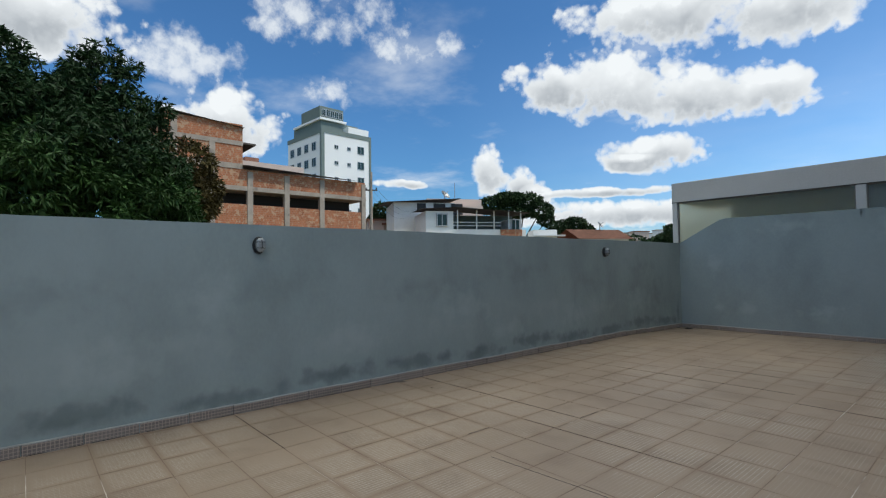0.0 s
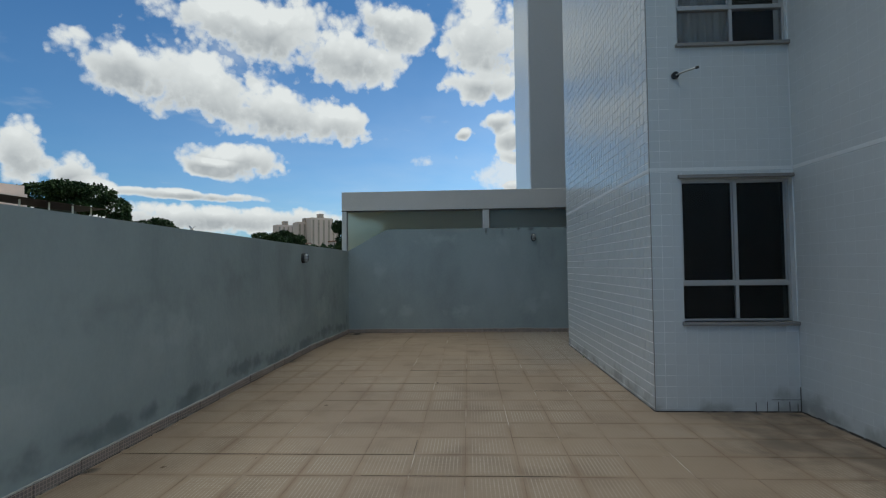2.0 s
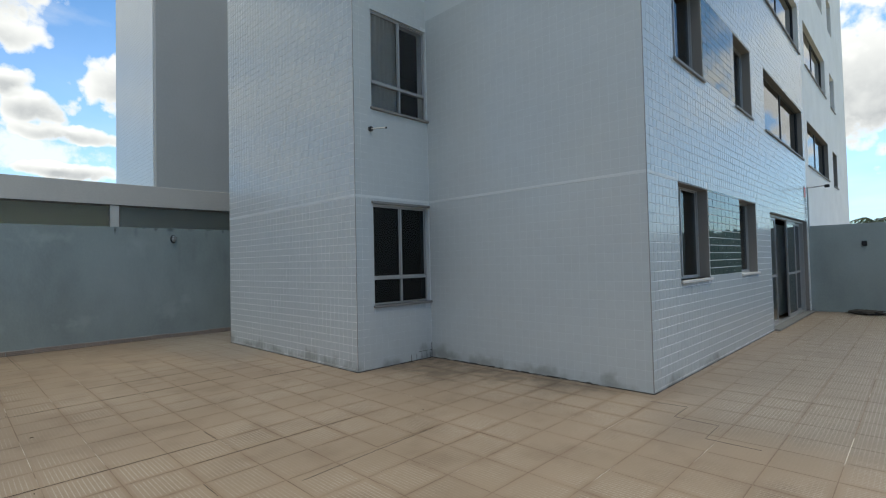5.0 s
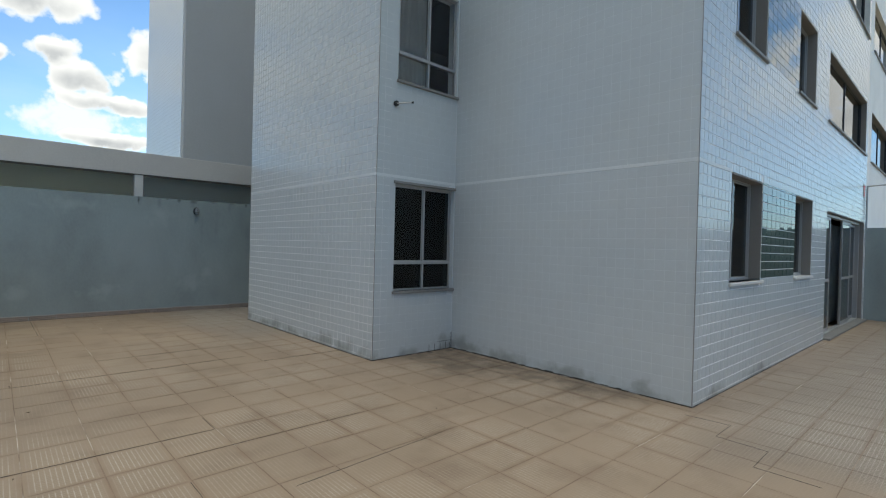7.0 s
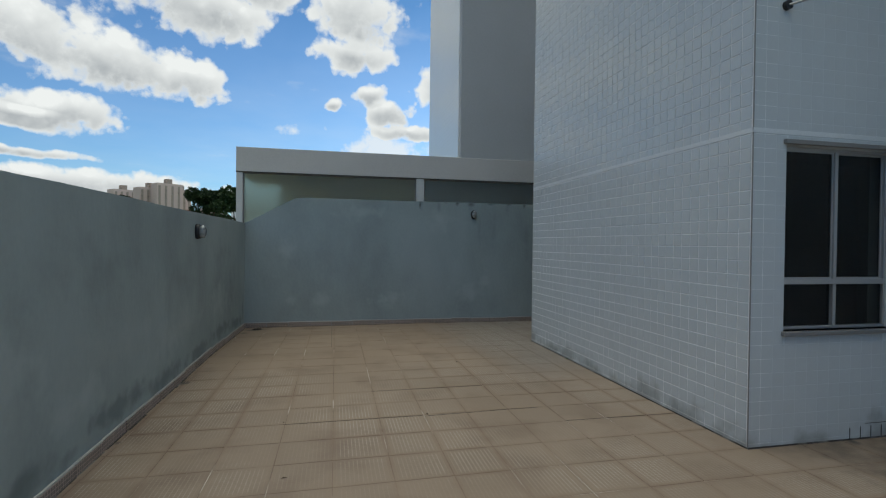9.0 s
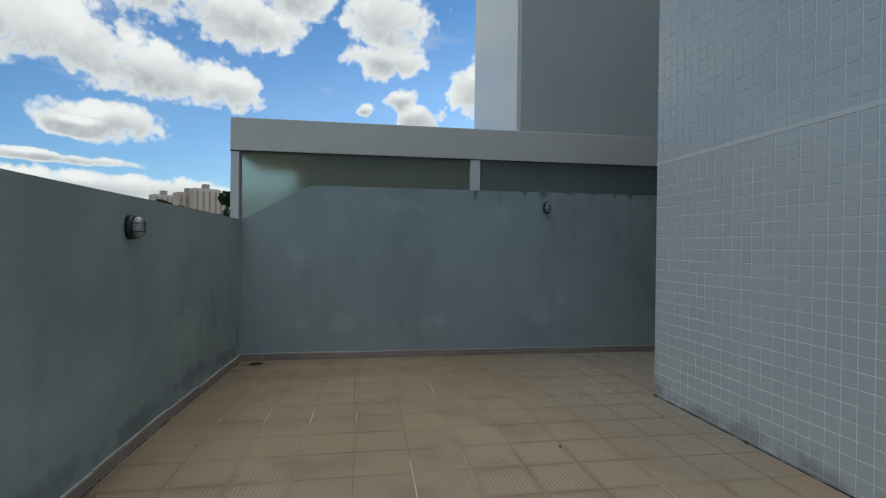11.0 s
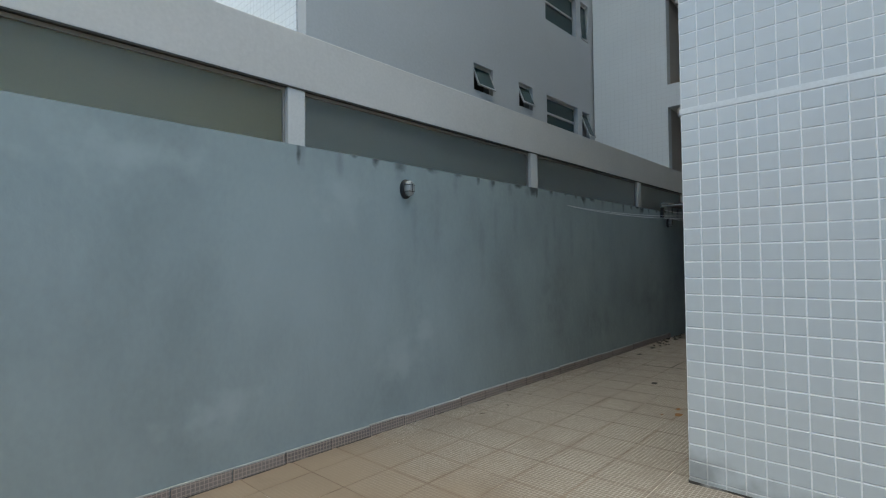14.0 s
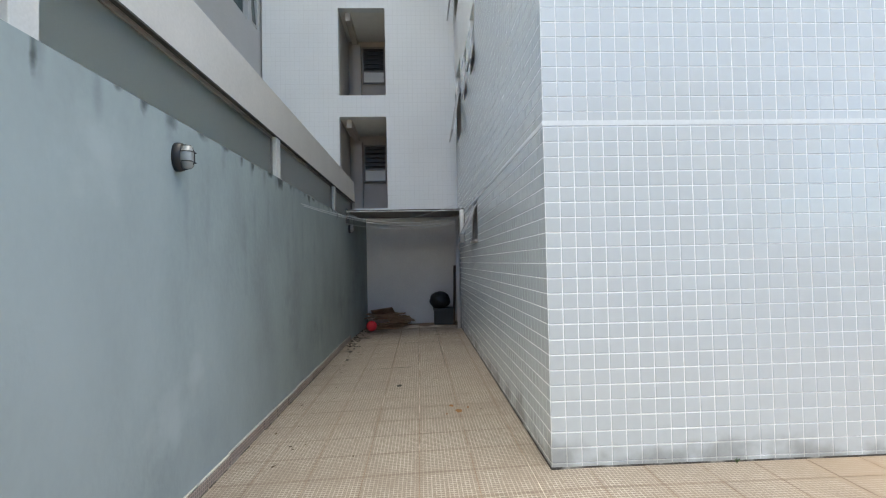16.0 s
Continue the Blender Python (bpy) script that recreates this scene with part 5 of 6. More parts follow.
for i in range(8):
    bm = bmesh.new()
    w, d = rng.uniform(0.55, 0.95), rng.uniform(0.3, 0.45)
    box(bm, -d / 2, d / 2, -w / 2, w / 2, 0, 0.018)
    bmesh.ops.subdivide_edges(bm, edges=bm.edges[:], cuts=4, use_grid_fill=True)
    for v in bm.verts:
        v.co.z += 0.05 * noise.noise(Vector((v.co.x * 3, v.co.y * 3, i * 5)))
    c = part("cardboard_sheet", bm, CARD)
    c.matrix_world = pose(9.05 + rng.uniform(-0.12, 0.12), 12.02 + rng.uniform(-0.25, 0.2), fall(9, 12.0) + 0.032 + i * 0.036, rng.uniform(-4, 4), rng.uniform(-5, 5), rng.uniform(-25, 25))
    tagged(c, "crumpled wet brown cardboard in a flat pile", "cardboard", "pile of cardboard")
up = part("cardboard_sheet", boxm(-0.25, 0.25, -0.01, 0.01, 0, 0.32), CARD)
up.matrix_world = pose(9.3, 12.2, fall(9, 12.2) + 0.28, -62, 8, 84)
tagged(up, "torn brown cardboard flap standing on the pile", "cardboard", "pile of cardboard")

# small things on the far right
so = thing("wall_socket", "small black outdoor socket on the grey wall", "socket", FACE_W(12.7, 1.95, 1.68))
part("box", boxm(-0.05, 0.05, -0.05, 0, -0.06, 0.06, bevel=0.01), BLACK, so)
part("cover", boxm(-0.045, 0.045, -0.062, -0.05, -0.02, 0.055, bevel=0.004), BLACK, so)
rug = part("floor_rag", lump(0.24, 0.34, 0.06, 6, 0.4), SOOT)
rug.matrix_world = pose(12.35, 1.95, 0.055)
tagged(rug, "black heap of rags on the floor by the wall", "rag")
sl = thing("spotlight", "small spotlight on a pipe beside the door", "spotlight", FACE_S(12.58, FY4, 0))
part("pipe", tube(bmesh.new(), [(0, -0.03, 2.1), (0, -0.03, 3.15)], 0.018, 8), STEEL, sl)
part("arm", tube(bmesh.new(), [(0, -0.03, 3.13), (0.0, -0.4, 3.15)], 0.014, 8), STEEL, sl)
part("head", boxm(-0.05, 0.05, -0.48, -0.38, 3.1, 3.17, bevel=0.01), BLACK, sl)
sg = thing("notice_sign", "small red and white notice plate on the tiles", "sign", FACE_S(12.2, FY4, 2.85))
part("plate", boxm(0, 0.22, -0.012, -0.006, 0, 0.3), MULLION, sg)
for i in range(4):
    part("text_bar", boxm(0.02, 0.2, -0.015, -0.012, 0.03 + i * 0.065, 0.07 + i * 0.065), RED, sg, "red lettering bar")

# stains and litter
for x, y, r, s, m_ in ((3.61, 11.62, 0.05, 2, SOOT), (2.5, 11.0, 0.05, 3, RUST), (2.68, 11.06, 0.035, 9, RUST), (2.6, 10.9, 0.02, 12, RUST), (2.42, 11.12, 0.018, 14, RUST), (5.4, 12.5, 0.05, 4, SOOT), (6.1, 12.55, 0.06, 5, SOOT)):
    bm = bmesh.new()
    ring = [bm.verts.new((r * (1 + 0.5 * noise.noise(Vector((math.cos(a) * 1.5 + s * 3, math.sin(a) * 1.5, s)))) * math.cos(a), 0.6 * r * (1 + 0.5 * noise.noise(Vector((math.sin(a) * 2, s, math.cos(a))))) * math.sin(a), 0)) for a in [i * math.pi / 12 for i in range(24)]]
    bm.faces.new(ring)
    g = bmesh.ops.extrude_face_region(bm, geom=bm.faces[:])
    for v in g["geom"]:
        if isinstance(v, bmesh.types.BMVert):
            v.co.z += 0.002
    st = part("floor_stain", bm, m_, floor, "dark grime patch" if m_ is SOOT else "rust stain")
    st.location = (x, y, fall(x, y) + 0.0015)
for x0, y0, x1, y1, w_ in ((2.18, 2.99, 2.21, 2.62, 0.007), (2.21, 2.625, 1.84, 2.62, 0.007), (1.84, 2.62, 1.82, 2.25, 0.008), (1.82, 2.25, 1.43, 2.245, 0.008), (1.43, 2.245, 1.43, 1.86, 0.008), (-1.99, 12.86, -1.98, 10.6, 0.009),
                       (-3.5, 2.935, -2.3, 2.935, 0.008), (-3.5, 5.24, -1.19, 5.235, 0.008), (-1.18, 5.235, -1.18, 5.55, 0.009), (-0.1, 4.85, -1.5, 4.85, 0.006), (-1.57, 4.45, -1.57, 4.2, 0.008), (-1.1, 3.99, 0.2, 4.07, 0.006),
                       (0.0, 7.16, 1.06, 7.155, 0.008), (-2.35, 7.53, -1.18, 7.52, 0.007), (8.7, 11.77, 4.6, 11.77, 0.008), (9.4, 11.38, 4.65, 11.4, 0.008), (8.7, 11.03, 4.6, 11.02, 0.009), (4.6, 12.16, 4.62, 11.5, 0.007), (6.7, 12.2, 6.7, 11.0, 0.007), (7.5, 12.7, 7.52, 10.5, 0.008),
                       (-1.57, 8.3, -0.4, 8.29, 0.007), (-1.17, 7.5, -0.1, 7.53, 0.007)):
    a, b = Vector((x0, y0, 0)), Vector((x1, y1, 0))
    nn = max(4, int((b - a).length / 0.05))
    sd = (b - a).normalized().cross(Vector((0, 0, 1)))
    bm = bmesh.new()
    prev = None
    for i in range(nn + 1):
        p = a.lerp(b, i / nn) + sd * 0.002 * noise.noise(Vector((i * 0.7, x0, y0)))
        ww = w_ * (0.35 + 0.4 * abs(noise.noise(Vector((i * 0.45, y0, x0)))) ) if 0 < i < nn else 0.001
        fz = fall(p.x, p.y)
        cur = [bm.verts.new((*(p + sd * ww * q).xy, fz + 0.0012)) for q in (-0.5, 0.5)] + [bm.verts.new((*(p + sd * ww * q).xy, fz + 0.0028)) for q in (0.5, -0.5)]
        if prev:
            for q in range(4):
                bm.faces.new((prev[q], prev[(q + 1) % 4], cur[(q + 1) % 4], cur[q]))
        prev = cur
    part("open_joint", bm, SOOT, floor, "dark open joint between tiles")
rng = random.Random(2)
bm = bmesh.new()
for i in range(60):
    x, y = (rng.uniform(1.6, 8.3), rng.uniform(12.3, 12.66)) if i < 30 else (rng.uniform(-3.3, 6), rng.uniform(3.5, 12.6))
    if x > 0.9 and y < 10.6:
        continue
    a, L = rng.uniform(0, 6.28), rng.uniform(0.01, 0.035)
    dx, dy = math.cos(a) * L, math.sin(a) * L
    fz = fall(x, y)
    vs = [bm.verts.new(p) for p in ((x - dx, y - dy, fz + 0.003), (x + dy * 0.4, y - dx * 0.4, fz + 0.009), (x + dx, y + dy, fz + 0.004), (x - dy * 0.4, y + dx * 0.4, fz + 0.008))]
    bm.faces.new(vs)
lit = part("leaf_litter", bm, LEAF_DRY)
tagged(lit, "scattered dry leaf scraps on the tiles", "litter", kind="stuff")
dr = thing("floor_drain", "small dark round drain grate in the floor corner", "drain", pose(-3.3, 12.6, fall(-3.3, 12.6) + 0.001))
part("rim", tube(bmesh.new(), [(0.075 * math.cos(i * math.pi / 12), 0.075 * math.sin(i * math.pi / 12), 0.003) for i in range(25)], 0.006, 6), SOOT, dr)
for i in range(-3, 4):
    w = math.sqrt(0.072 ** 2 - (i * 0.019) ** 2)
    part("bar", boxm(-w, w, i * 0.019 - 0.004, i * 0.019 + 0.004, 0.001, 0.006), SOOT, dr)
rng = random.Random(31)
bm = bmesh.new()
for i in range(46):
    x, y = rng.uniform(6.3, 8.9) , 12.72 - abs(rng.gauss(0, 0.11)) - 0.02
    a, L = rng.uniform(0, 6.28), rng.uniform(0.02, 0.06)
    dx, dy = math.cos(a) * L, math.sin(a) * L
    fz = fall(x, y)
    vs = [bm.verts.new(p) for p in ((x - dx, y - dy, fz + 0.004), (x + dy * 0.5, y - dx * 0.5, fz + 0.02), (x + dx, y + dy, fz + 0.006), (x - dy * 0.5, y + dx * 0.5, fz + 0.014))]
    bm.faces.new(vs)
tagged(part("leaf_litter", bm, SOOT), "black rotten leaves along the skirting", "litter", kind="stuff")
wd = thing("weed", "tiny green weed at the foot of the tiles", "weed", pose(1.03, 9.2, 0))
for i in range(7):
    a = i * 0.9
    bm = bmesh.new()
    vs = [bm.verts.new(p) for p in ((0, 0, 0), (0.012 * math.cos(a), 0.012 * math.sin(a), 0.02), (0.03 * math.cos(a + 0.3), 0.03 * math.sin(a + 0.3), 0.035), (0.008 * math.cos(a + 1), 0.008 * math.sin(a + 1), 0.02))]
    bm.faces.new(vs)
    bmesh.ops.solidify(bm, geom=bm.faces[:], thickness=0.0015)
    part("leaf", bm, WEED, wd)


# ---- beyond the wall ----
def facade_window(parent, m, w, h, nm="window"):
    bm = bmesh.new()
    for q in ((0, 0.07, 0, h), (w - 0.07, w, 0, h), (0.07, w - 0.07, 0, 0.07), (0.07, w - 0.07, h - 0.07, h), (w / 2 - 0.03, w / 2 + 0.03, 0.07, h - 0.07)):
        box(bm, q[0], q[1], -0.05, 0.05, q[2], q[3])
    f = part(nm, bm, ALU, parent)
    f.matrix_local = m
    part("pane", boxm(0.07, w - 0.07, -0.01, 0.0, 0.07, h - 0.07), FAR_GLASS, f)
    return f


G = -3.2


def away(k):
    """Sizes and places given for a nearer distance, carried k times as far from the walk's start."""
    c = Vector((1.445, 1.365, 1.42))
    m = pose(*(c * (1 - k)))
    for i in range(3):
        m[i][i] = k
    return m


# raw brick building: its long face looks towards the terrace
bb = thing("brick_building", "unfinished red brick building with raw concrete columns", "building", away(2.0) @ FACE_E(-22.0, 6.1, 0))
part("wall", pierced(0, 9.7, G, 4.35, [], 0.25), BRICK, bb)
part("upper_wall", pierced(0, 9.7, 5.15, 6.0, [], 0.25), BRICK, bb)
part("block_wall", boxm(0, 3.05, 0, 7, 6.0, 8.1), BRICK, bb)
part("side_wall", boxm(-0.25, 0, 0.0, 8, G, 8.2), BRICK, bb)
part("side_wall", boxm(9.45, 9.7, 0.25, 8, G, 4.35), BRICK, bb)
part("rear_wall", boxm(0, 9.7, 7.8, 8, G, 6.0), BRICK, bb)
# dark wall added close behind the gaps, their shade is in its colour
part("inner_wall", boxm(0.3, 9.4, 1.2, 1.4, 4.0, 5.0), UNLIT_ROOM, bb)
part("floor_slab", boxm(0.01, 9.4, 0.26, 7.7, 3.95, 4.1), CONCRETE, bb)
part("upper_slab", boxm(0, 9.75, -0.04, 8, 5.0, 5.2), CONCRETE, bb)
part("roof_beam", boxm(0, 3.06, -0.03, 0.2, 6.0, 6.25), CONCRETE, bb)
part("roof_beam", boxm(-0.02, 3.06, -0.03, 0.2, 7.1, 7.3), CONCRETE, bb)
for u, top in ((1.7, 7.2), (3.4, 5.9), (5.2, 5.9), (7.1, 5.9), (9.6, 5.9), (0.15, 8.0)):
    part("column", boxm(u - 0.13, u + 0.13, -0.05, 0.2, G, top, bevel=0.01), CONCRETE, bb)
bm = bmesh.new()
vs = [bm.verts.new(p) for p in ((-0.3, -0.15, 8.25), (3.1, -0.15, 7.95), (3.1, 7.2, 7.95), (-0.3, 7.2, 8.25))]
bm.faces.new(vs)
bmesh.ops.solidify(bm, geom=bm.faces[:], thickness=0.08)
part("roof", bm, ROOF_DARK, bb)
bm = bmesh.new()
vs = [bm.verts.new(p) for p in ((3.05, -0.35, 6.15), (9.2, -0.35, 6.0), (9.2, 6.5, 7.3), (3.05, 6.5, 7.3))]
bm.faces.new(vs)
bmesh.ops.solidify(bm, geom=bm.faces[:], thickness=0.06)
part("lean_to_roof", bm, ROOF_DARK, bb, "dark sagging sheet roof")
part("eave", boxm(3.05, 3.75, 0.2, 3.0, 7.25, 7.33), ROOF_DARK, bb)
part("rear_block", boxm(4.2, 8.4, 5.0, 8.0, 6.0, 7.5), PINK, bb, "pale pink rendered block")
part("chimney", boxm(5.2, 6.0, 6, 7, 7.5, 7.95), ROOF_TILE, bb)

# white apartment tower far behind
c, s = math.cos(radians(30)), math.sin(radians(30))
ux, uy = Vector((-0.893, 0.451)), Vector((0.451, 0.893))
M = Vector((1.47 - 90 * 0.893, 1.33 + 90 * 0.451))
rd = uy * c + ux * s
ang = math.degrees(math.atan2(rd.y, rd.x))
apt = thing("apartment_building", "white apartment tower with dark grey corner bands", "building", away(1.25) @ pose(M.x, M.y, 0, 0, 0, ang))
part("wall", boxm(0, 10.6, 0, 13, G, 25.5), APT_WHITE, apt)
part("cornice", boxm(-0.1, 10.7, -0.1, 13.1, 25.5, 26.3), APT_GREY, apt, "grey parapet band")
part("corner_band", boxm(-0.12, 0.5, -0.12, 0.5, G, 26.2), APT_GREY, apt)
part("corner_band", boxm(10.25, 10.72, -0.12, 0.5, G, 26.2), APT_GREY, apt)
part("penthouse", boxm(1.0, 9.0, 2.0, 12.5, 26.3, 28.4), APT_GREY, apt)
part("penthouse_roof", boxm(0.6, 6.2, 1.5, 12, 28.4, 28.8), APT_WHITE, apt)
part("top_room", boxm(0.8, 5.8, 2, 9, 28.8, 31.0), APT_GREY, apt)
part("balcony", boxm(5.8, 10.4, 0.3, 7, 26.3, 27.6), APT_WHITE, apt)
for i in range(5):
    facade_window(apt, pose(1.2 + i * 0.9, 1.98, 29.2), 0.8, 1.3)
for k in range(8):
    z = 22.6 - k * 2.95
    facade_window(apt, pose(7.6, -0.04, z), 1.5, 1.5)
    facade_window(apt, pose(2.6, -0.04, z + 0.3), 0.8, 0.7)
    facade_window(apt, pose(5.3, -0.04, z + 0.3), 0.8, 0.7)
    for v in (2.0, 4.8, 7.6, 10.4):
        facade_window(apt, pose(-0.04, v + 1.5, z, 0, 0, -90), 1.5, 1.6)

# white houses
rel = lambda a, d: (1.47 - d * math.sin(radians(a)), 1.33 + d * math.cos(radians(a)))
zel = lambda e, d: 1.43 + d * math.tan(radians(e))


def gable_roof(bm, x0, x1, y0, y1, z, rise, over=0.4, thick=0.12):
    ym = (y0 + y1) / 2
    a = [bm.verts.new(p) for p in ((x0 - over, y0 - over, z), (x1 + over, y0 - over, z), (x1 + over, ym, z + rise), (x0 - over, ym, z + rise), (x0 - over, y1 + over, z), (x1 + over, y1 + over, z))]
    bm.faces.new((a[0], a[1], a[2], a[3]))
    bm.faces.new((a[3], a[2], a[5], a[4]))
    bmesh.ops.solidify(bm, geom=bm.faces[:], thickness=thick)
    return bm


D = 40
def placed(az_, d, yaw_off=0.0):
    x, y = rel(az_, d)
    return away(1.6 if d < 100 else 1.0) @ pose(x, y, 0.0045 * d if d < 100 else 0.0, 0, 0, az_ + yaw_off)


ho = thing("white_house", "white two-storey house with dark tiled roof", "house", placed(55.0, D, 8))
W_ = D * math.radians(4.2)
part("wall", boxm(0, W_ + 2.2, 0, 5, G, zel(7.05, D)), HOUSE_WHITE, ho)
part("porch_wall", boxm(W_ + 2.2, W_ + 5.5, 2.5, 6, G, zel(7.2, D)), PINK, ho, "beige rendered side wall")
bm = bmesh.new()
vs = [bm.verts.new(p) for p in ((-0.7, -0.7, zel(6.95, D)), (W_ + 2.6, -0.7, zel(7.5, D)), (W_ + 2.6, 6, zel(7.8, D)), (-0.7, 6, zel(7.5, D)))]
bm.faces.new(vs)
bmesh.ops.solidify(bm, geom=bm.faces[:], thickness=0.22)
part("roof", bm, ROOF_DARK, ho, "dark tiled roof")
part("water_tank_block", boxm(3.6, 8.8, 4, 7.5, zel(6.5, D), zel(8.3, D)), PINK, ho, "beige rendered rooftop block")
# no holes here: black panels carry the shade of the openings
for x, w_, h_ in ((1.9, 0.75, 0.65), (3.3, 1.0, 0.95), (4.8, 1.0, 0.95)):
    part("opening", boxm(x, x + w_, -0.06, 0.02, zel(6.95, D) - h_, zel(6.95, D)), BLACK, ho, "flat black panel standing for an unlit opening")
ho2 = thing("white_house", "white house with an open tiled veranda and railing", "house", placed(51.3, D - 4, 12))
d2 = D - 4
part("wall", boxm(0, 2.1, 0, 5, G, zel(6.0, d2)), HOUSE_WHITE, ho2)
part("veranda_wall", boxm(2.1, 8.0, 0.2, 0.4, G, zel(3.9, d2)), HOUSE_WHITE, ho2)
part("rear_wall", boxm(2.1, 8.0, 3.0, 3.2, G, zel(6.0, d2)), APT_GREY, ho2, "blue-grey veranda wall")
part("end_wall", boxm(7.0, 8.0, 1.2, 4.0, G, zel(5.3, d2)), HOUSE_WHITE, ho2)
part("brick_panel", boxm(5.9, 7.6, 0.0, 0.2, G, zel(3.9, d2)), BRICK, ho2)
bm = bmesh.new()
vs = [bm.verts.new(p) for p in ((-0.4, -0.5, zel(6.2, d2)), (2.4, -0.5, zel(6.42, d2)), (8.2, -0.5, zel(5.85, d2)), (8.2, 3.6, zel(6.0, d2)), (2.4, 3.6, zel(6.6, d2)), (-0.4, 3.6, zel(6.4, d2)))]
bm.faces.new((vs[0], vs[1], vs[4], vs[5]))
bm.faces.new((vs[1], vs[2], vs[3], vs[4]))
bmesh.ops.solidify(bm, geom=bm.faces[:], thickness=0.14)
part("roof", bm, ROOF_DARK, ho2, "dark sheet roof")
facade_window(ho2, pose(0.8, -0.05, zel(4.2, d2)), 0.85, 0.95)
facade_window(ho2, pose(7.15, 1.15, zel(3.9, d2)), 0.75, 0.9)
for x in (2.5, 4.0, 5.4, 6.6, 7.6):
    part("post", tube(bmesh.new(), [(x, 0.25, zel(3.8, d2)), (x, 0.25, zel(6.2, d2))], 0.05, 6), HOUSE_WHITE, ho2)
for zz in (4.35, 4.75):
    part("rail", tube(bmesh.new(), [(2.1, 0.3, zel(zz, d2)), (6.0, 0.3, zel(zz, d2))], 0.03, 6), HOUSE_WHITE, ho2)


def dish(m, r, label):
    d = thing("satellite_dish", label, "satellite dish", m)
    bm = bmesh.new()
    rings = []
    for i in range(6):
        t = i / 5
        rings.append([bm.verts.new((r * t * math.cos(a), r * t * math.sin(a) , 0.3 * r * t * t)) for a in [k * math.pi / 9 for k in range(18)]] if i else [bm.verts.new((0, 0, 0))])
    for k in range(18):
        bm.faces.new((rings[0][0], rings[1][k], rings[1][(k + 1) % 18]))
    for s_, t_ in zip(rings[1:], rings[2:]):
        for k in range(18):
            bm.faces.new((s_[k], t_[k], t_[(k + 1) % 18], s_[(k + 1) % 18]))
    bmesh.ops.solidify(bm, geom=bm.faces[:], thickness=0.02)
    bm.transform(pose(0, 0, r * 1.1, 50, 0, 40))
    part("reflector", bm, STEEL, d)
    part("mast", tube(bmesh.new(), [(0, 0, 0), (0, 0, r * 1.15)], 0.05, 8), STEEL, d)
    tip = pose(0, 0, r * 1.1, 50, 0, 40) @ Vector((0, 0, r * 1.1))
    part("feed_arm", tube(bmesh.new(), [(0, 0, r * 1.1), tip], 0.025, 6), STEEL, d)
    return d


dish(placed(55.0, D, 8) @ pose(5.6, 5.4, zel(8.3, D) - 0.02), 0.5, "grey mesh satellite dish on the house roof")
an = part("antenna", tube(bmesh.new(), [(0, 0, 0), (0, 0, 1.8)], 0.03, 6), STEEL)
an.matrix_world = placed(55.0, D, 8) @ pose(6.6, 5.4, zel(8.3, D) - 0.02)
tagged(an, "thin metal antenna mast on the roof", "antenna")
ho3 = thing("red_roof_house", "low house with a terracotta gable roof", "house", placed(31.9, 50, 35))
part("wall", boxm(-3, 2.4, -1.7, 1.7, G, zel(2.25, 50)), HOUSE_WHITE, ho3)
part("roof", gable_roof(bmesh.new(), -3, 2.2, -1.8, 1.8, zel(2.25, 50), 1.0), ROOF_TILE, ho3, "terracotta tiled roof")
gb = bmesh.new()
gb.faces.new([gb.verts.new(p) for p in ((2.39, -1.7, zel(2.25, 50)), (2.39, 1.7, zel(2.25, 50)), (2.39, 0, zel(2.25, 50) + 0.85))])
bmesh.ops.solidify(gb, geom=gb.faces[:], thickness=0.1)
part("gable", gb, HOUSE_WHITE, ho3)
dish(placed(31.9, 50, 35) @ pose(0.4, 0, zel(2.25, 50) + 0.97), 0.42, "grey satellite dish behind the tiled roof")
lowh = thing("white_shed", "low white annex with flat roof", "shed", placed(37.6, 40, 10))
part("wall", boxm(-0.9, 1.0, 0, 3, G, zel(3.55, 40)), HOUSE_WHITE, lowh)
part("awning", boxm(-0.8, 1.5, -0.8, 0, zel(2.75, 40), zel(2.9, 40)), MULLION, lowh)
for az_, w_, e_, col in ((54.2, 1.6, 4.4, CONCRETE), (56.3, 1.4, 4.9, PINK)):
    sh = thing("low_building", "low rendered outbuilding among the houses", "building", placed(az_, 46, 5))
    part("wall", boxm(-w_, w_, 0, 4, G, zel(e_, 46)), col, sh)
    part("roof", boxm(-w_ - 0.2, w_ + 0.2, -0.2, 4.2, zel(e_, 46), zel(e_, 46) + 0.15), ROOF_TILE, sh)

up_ = thing("utility_pole", "grey concrete utility pole beside the brick building", "utility pole", placed(57.6, 25))
part("shaft", tube(bmesh.new(), [(0, 0, G), (0, 0, zel(10.4, 25))], 0.085, 10, True, 0.06), CONCRETE, up_)
part("crossarm", boxm(-0.3, 0.3, -0.03, 0.03, zel(8.3, 25), zel(8.3, 25) + 0.06), ROOF_DARK, up_, "dark wooden crossarm")
for x in (-0.25, 0.25):
    part("insulator", tube(bmesh.new(), [(x, 0, zel(8.3, 25) + 0.06), (x, 0, zel(8.3, 25) + 0.16)], 0.03, 8), BLACK, up_)
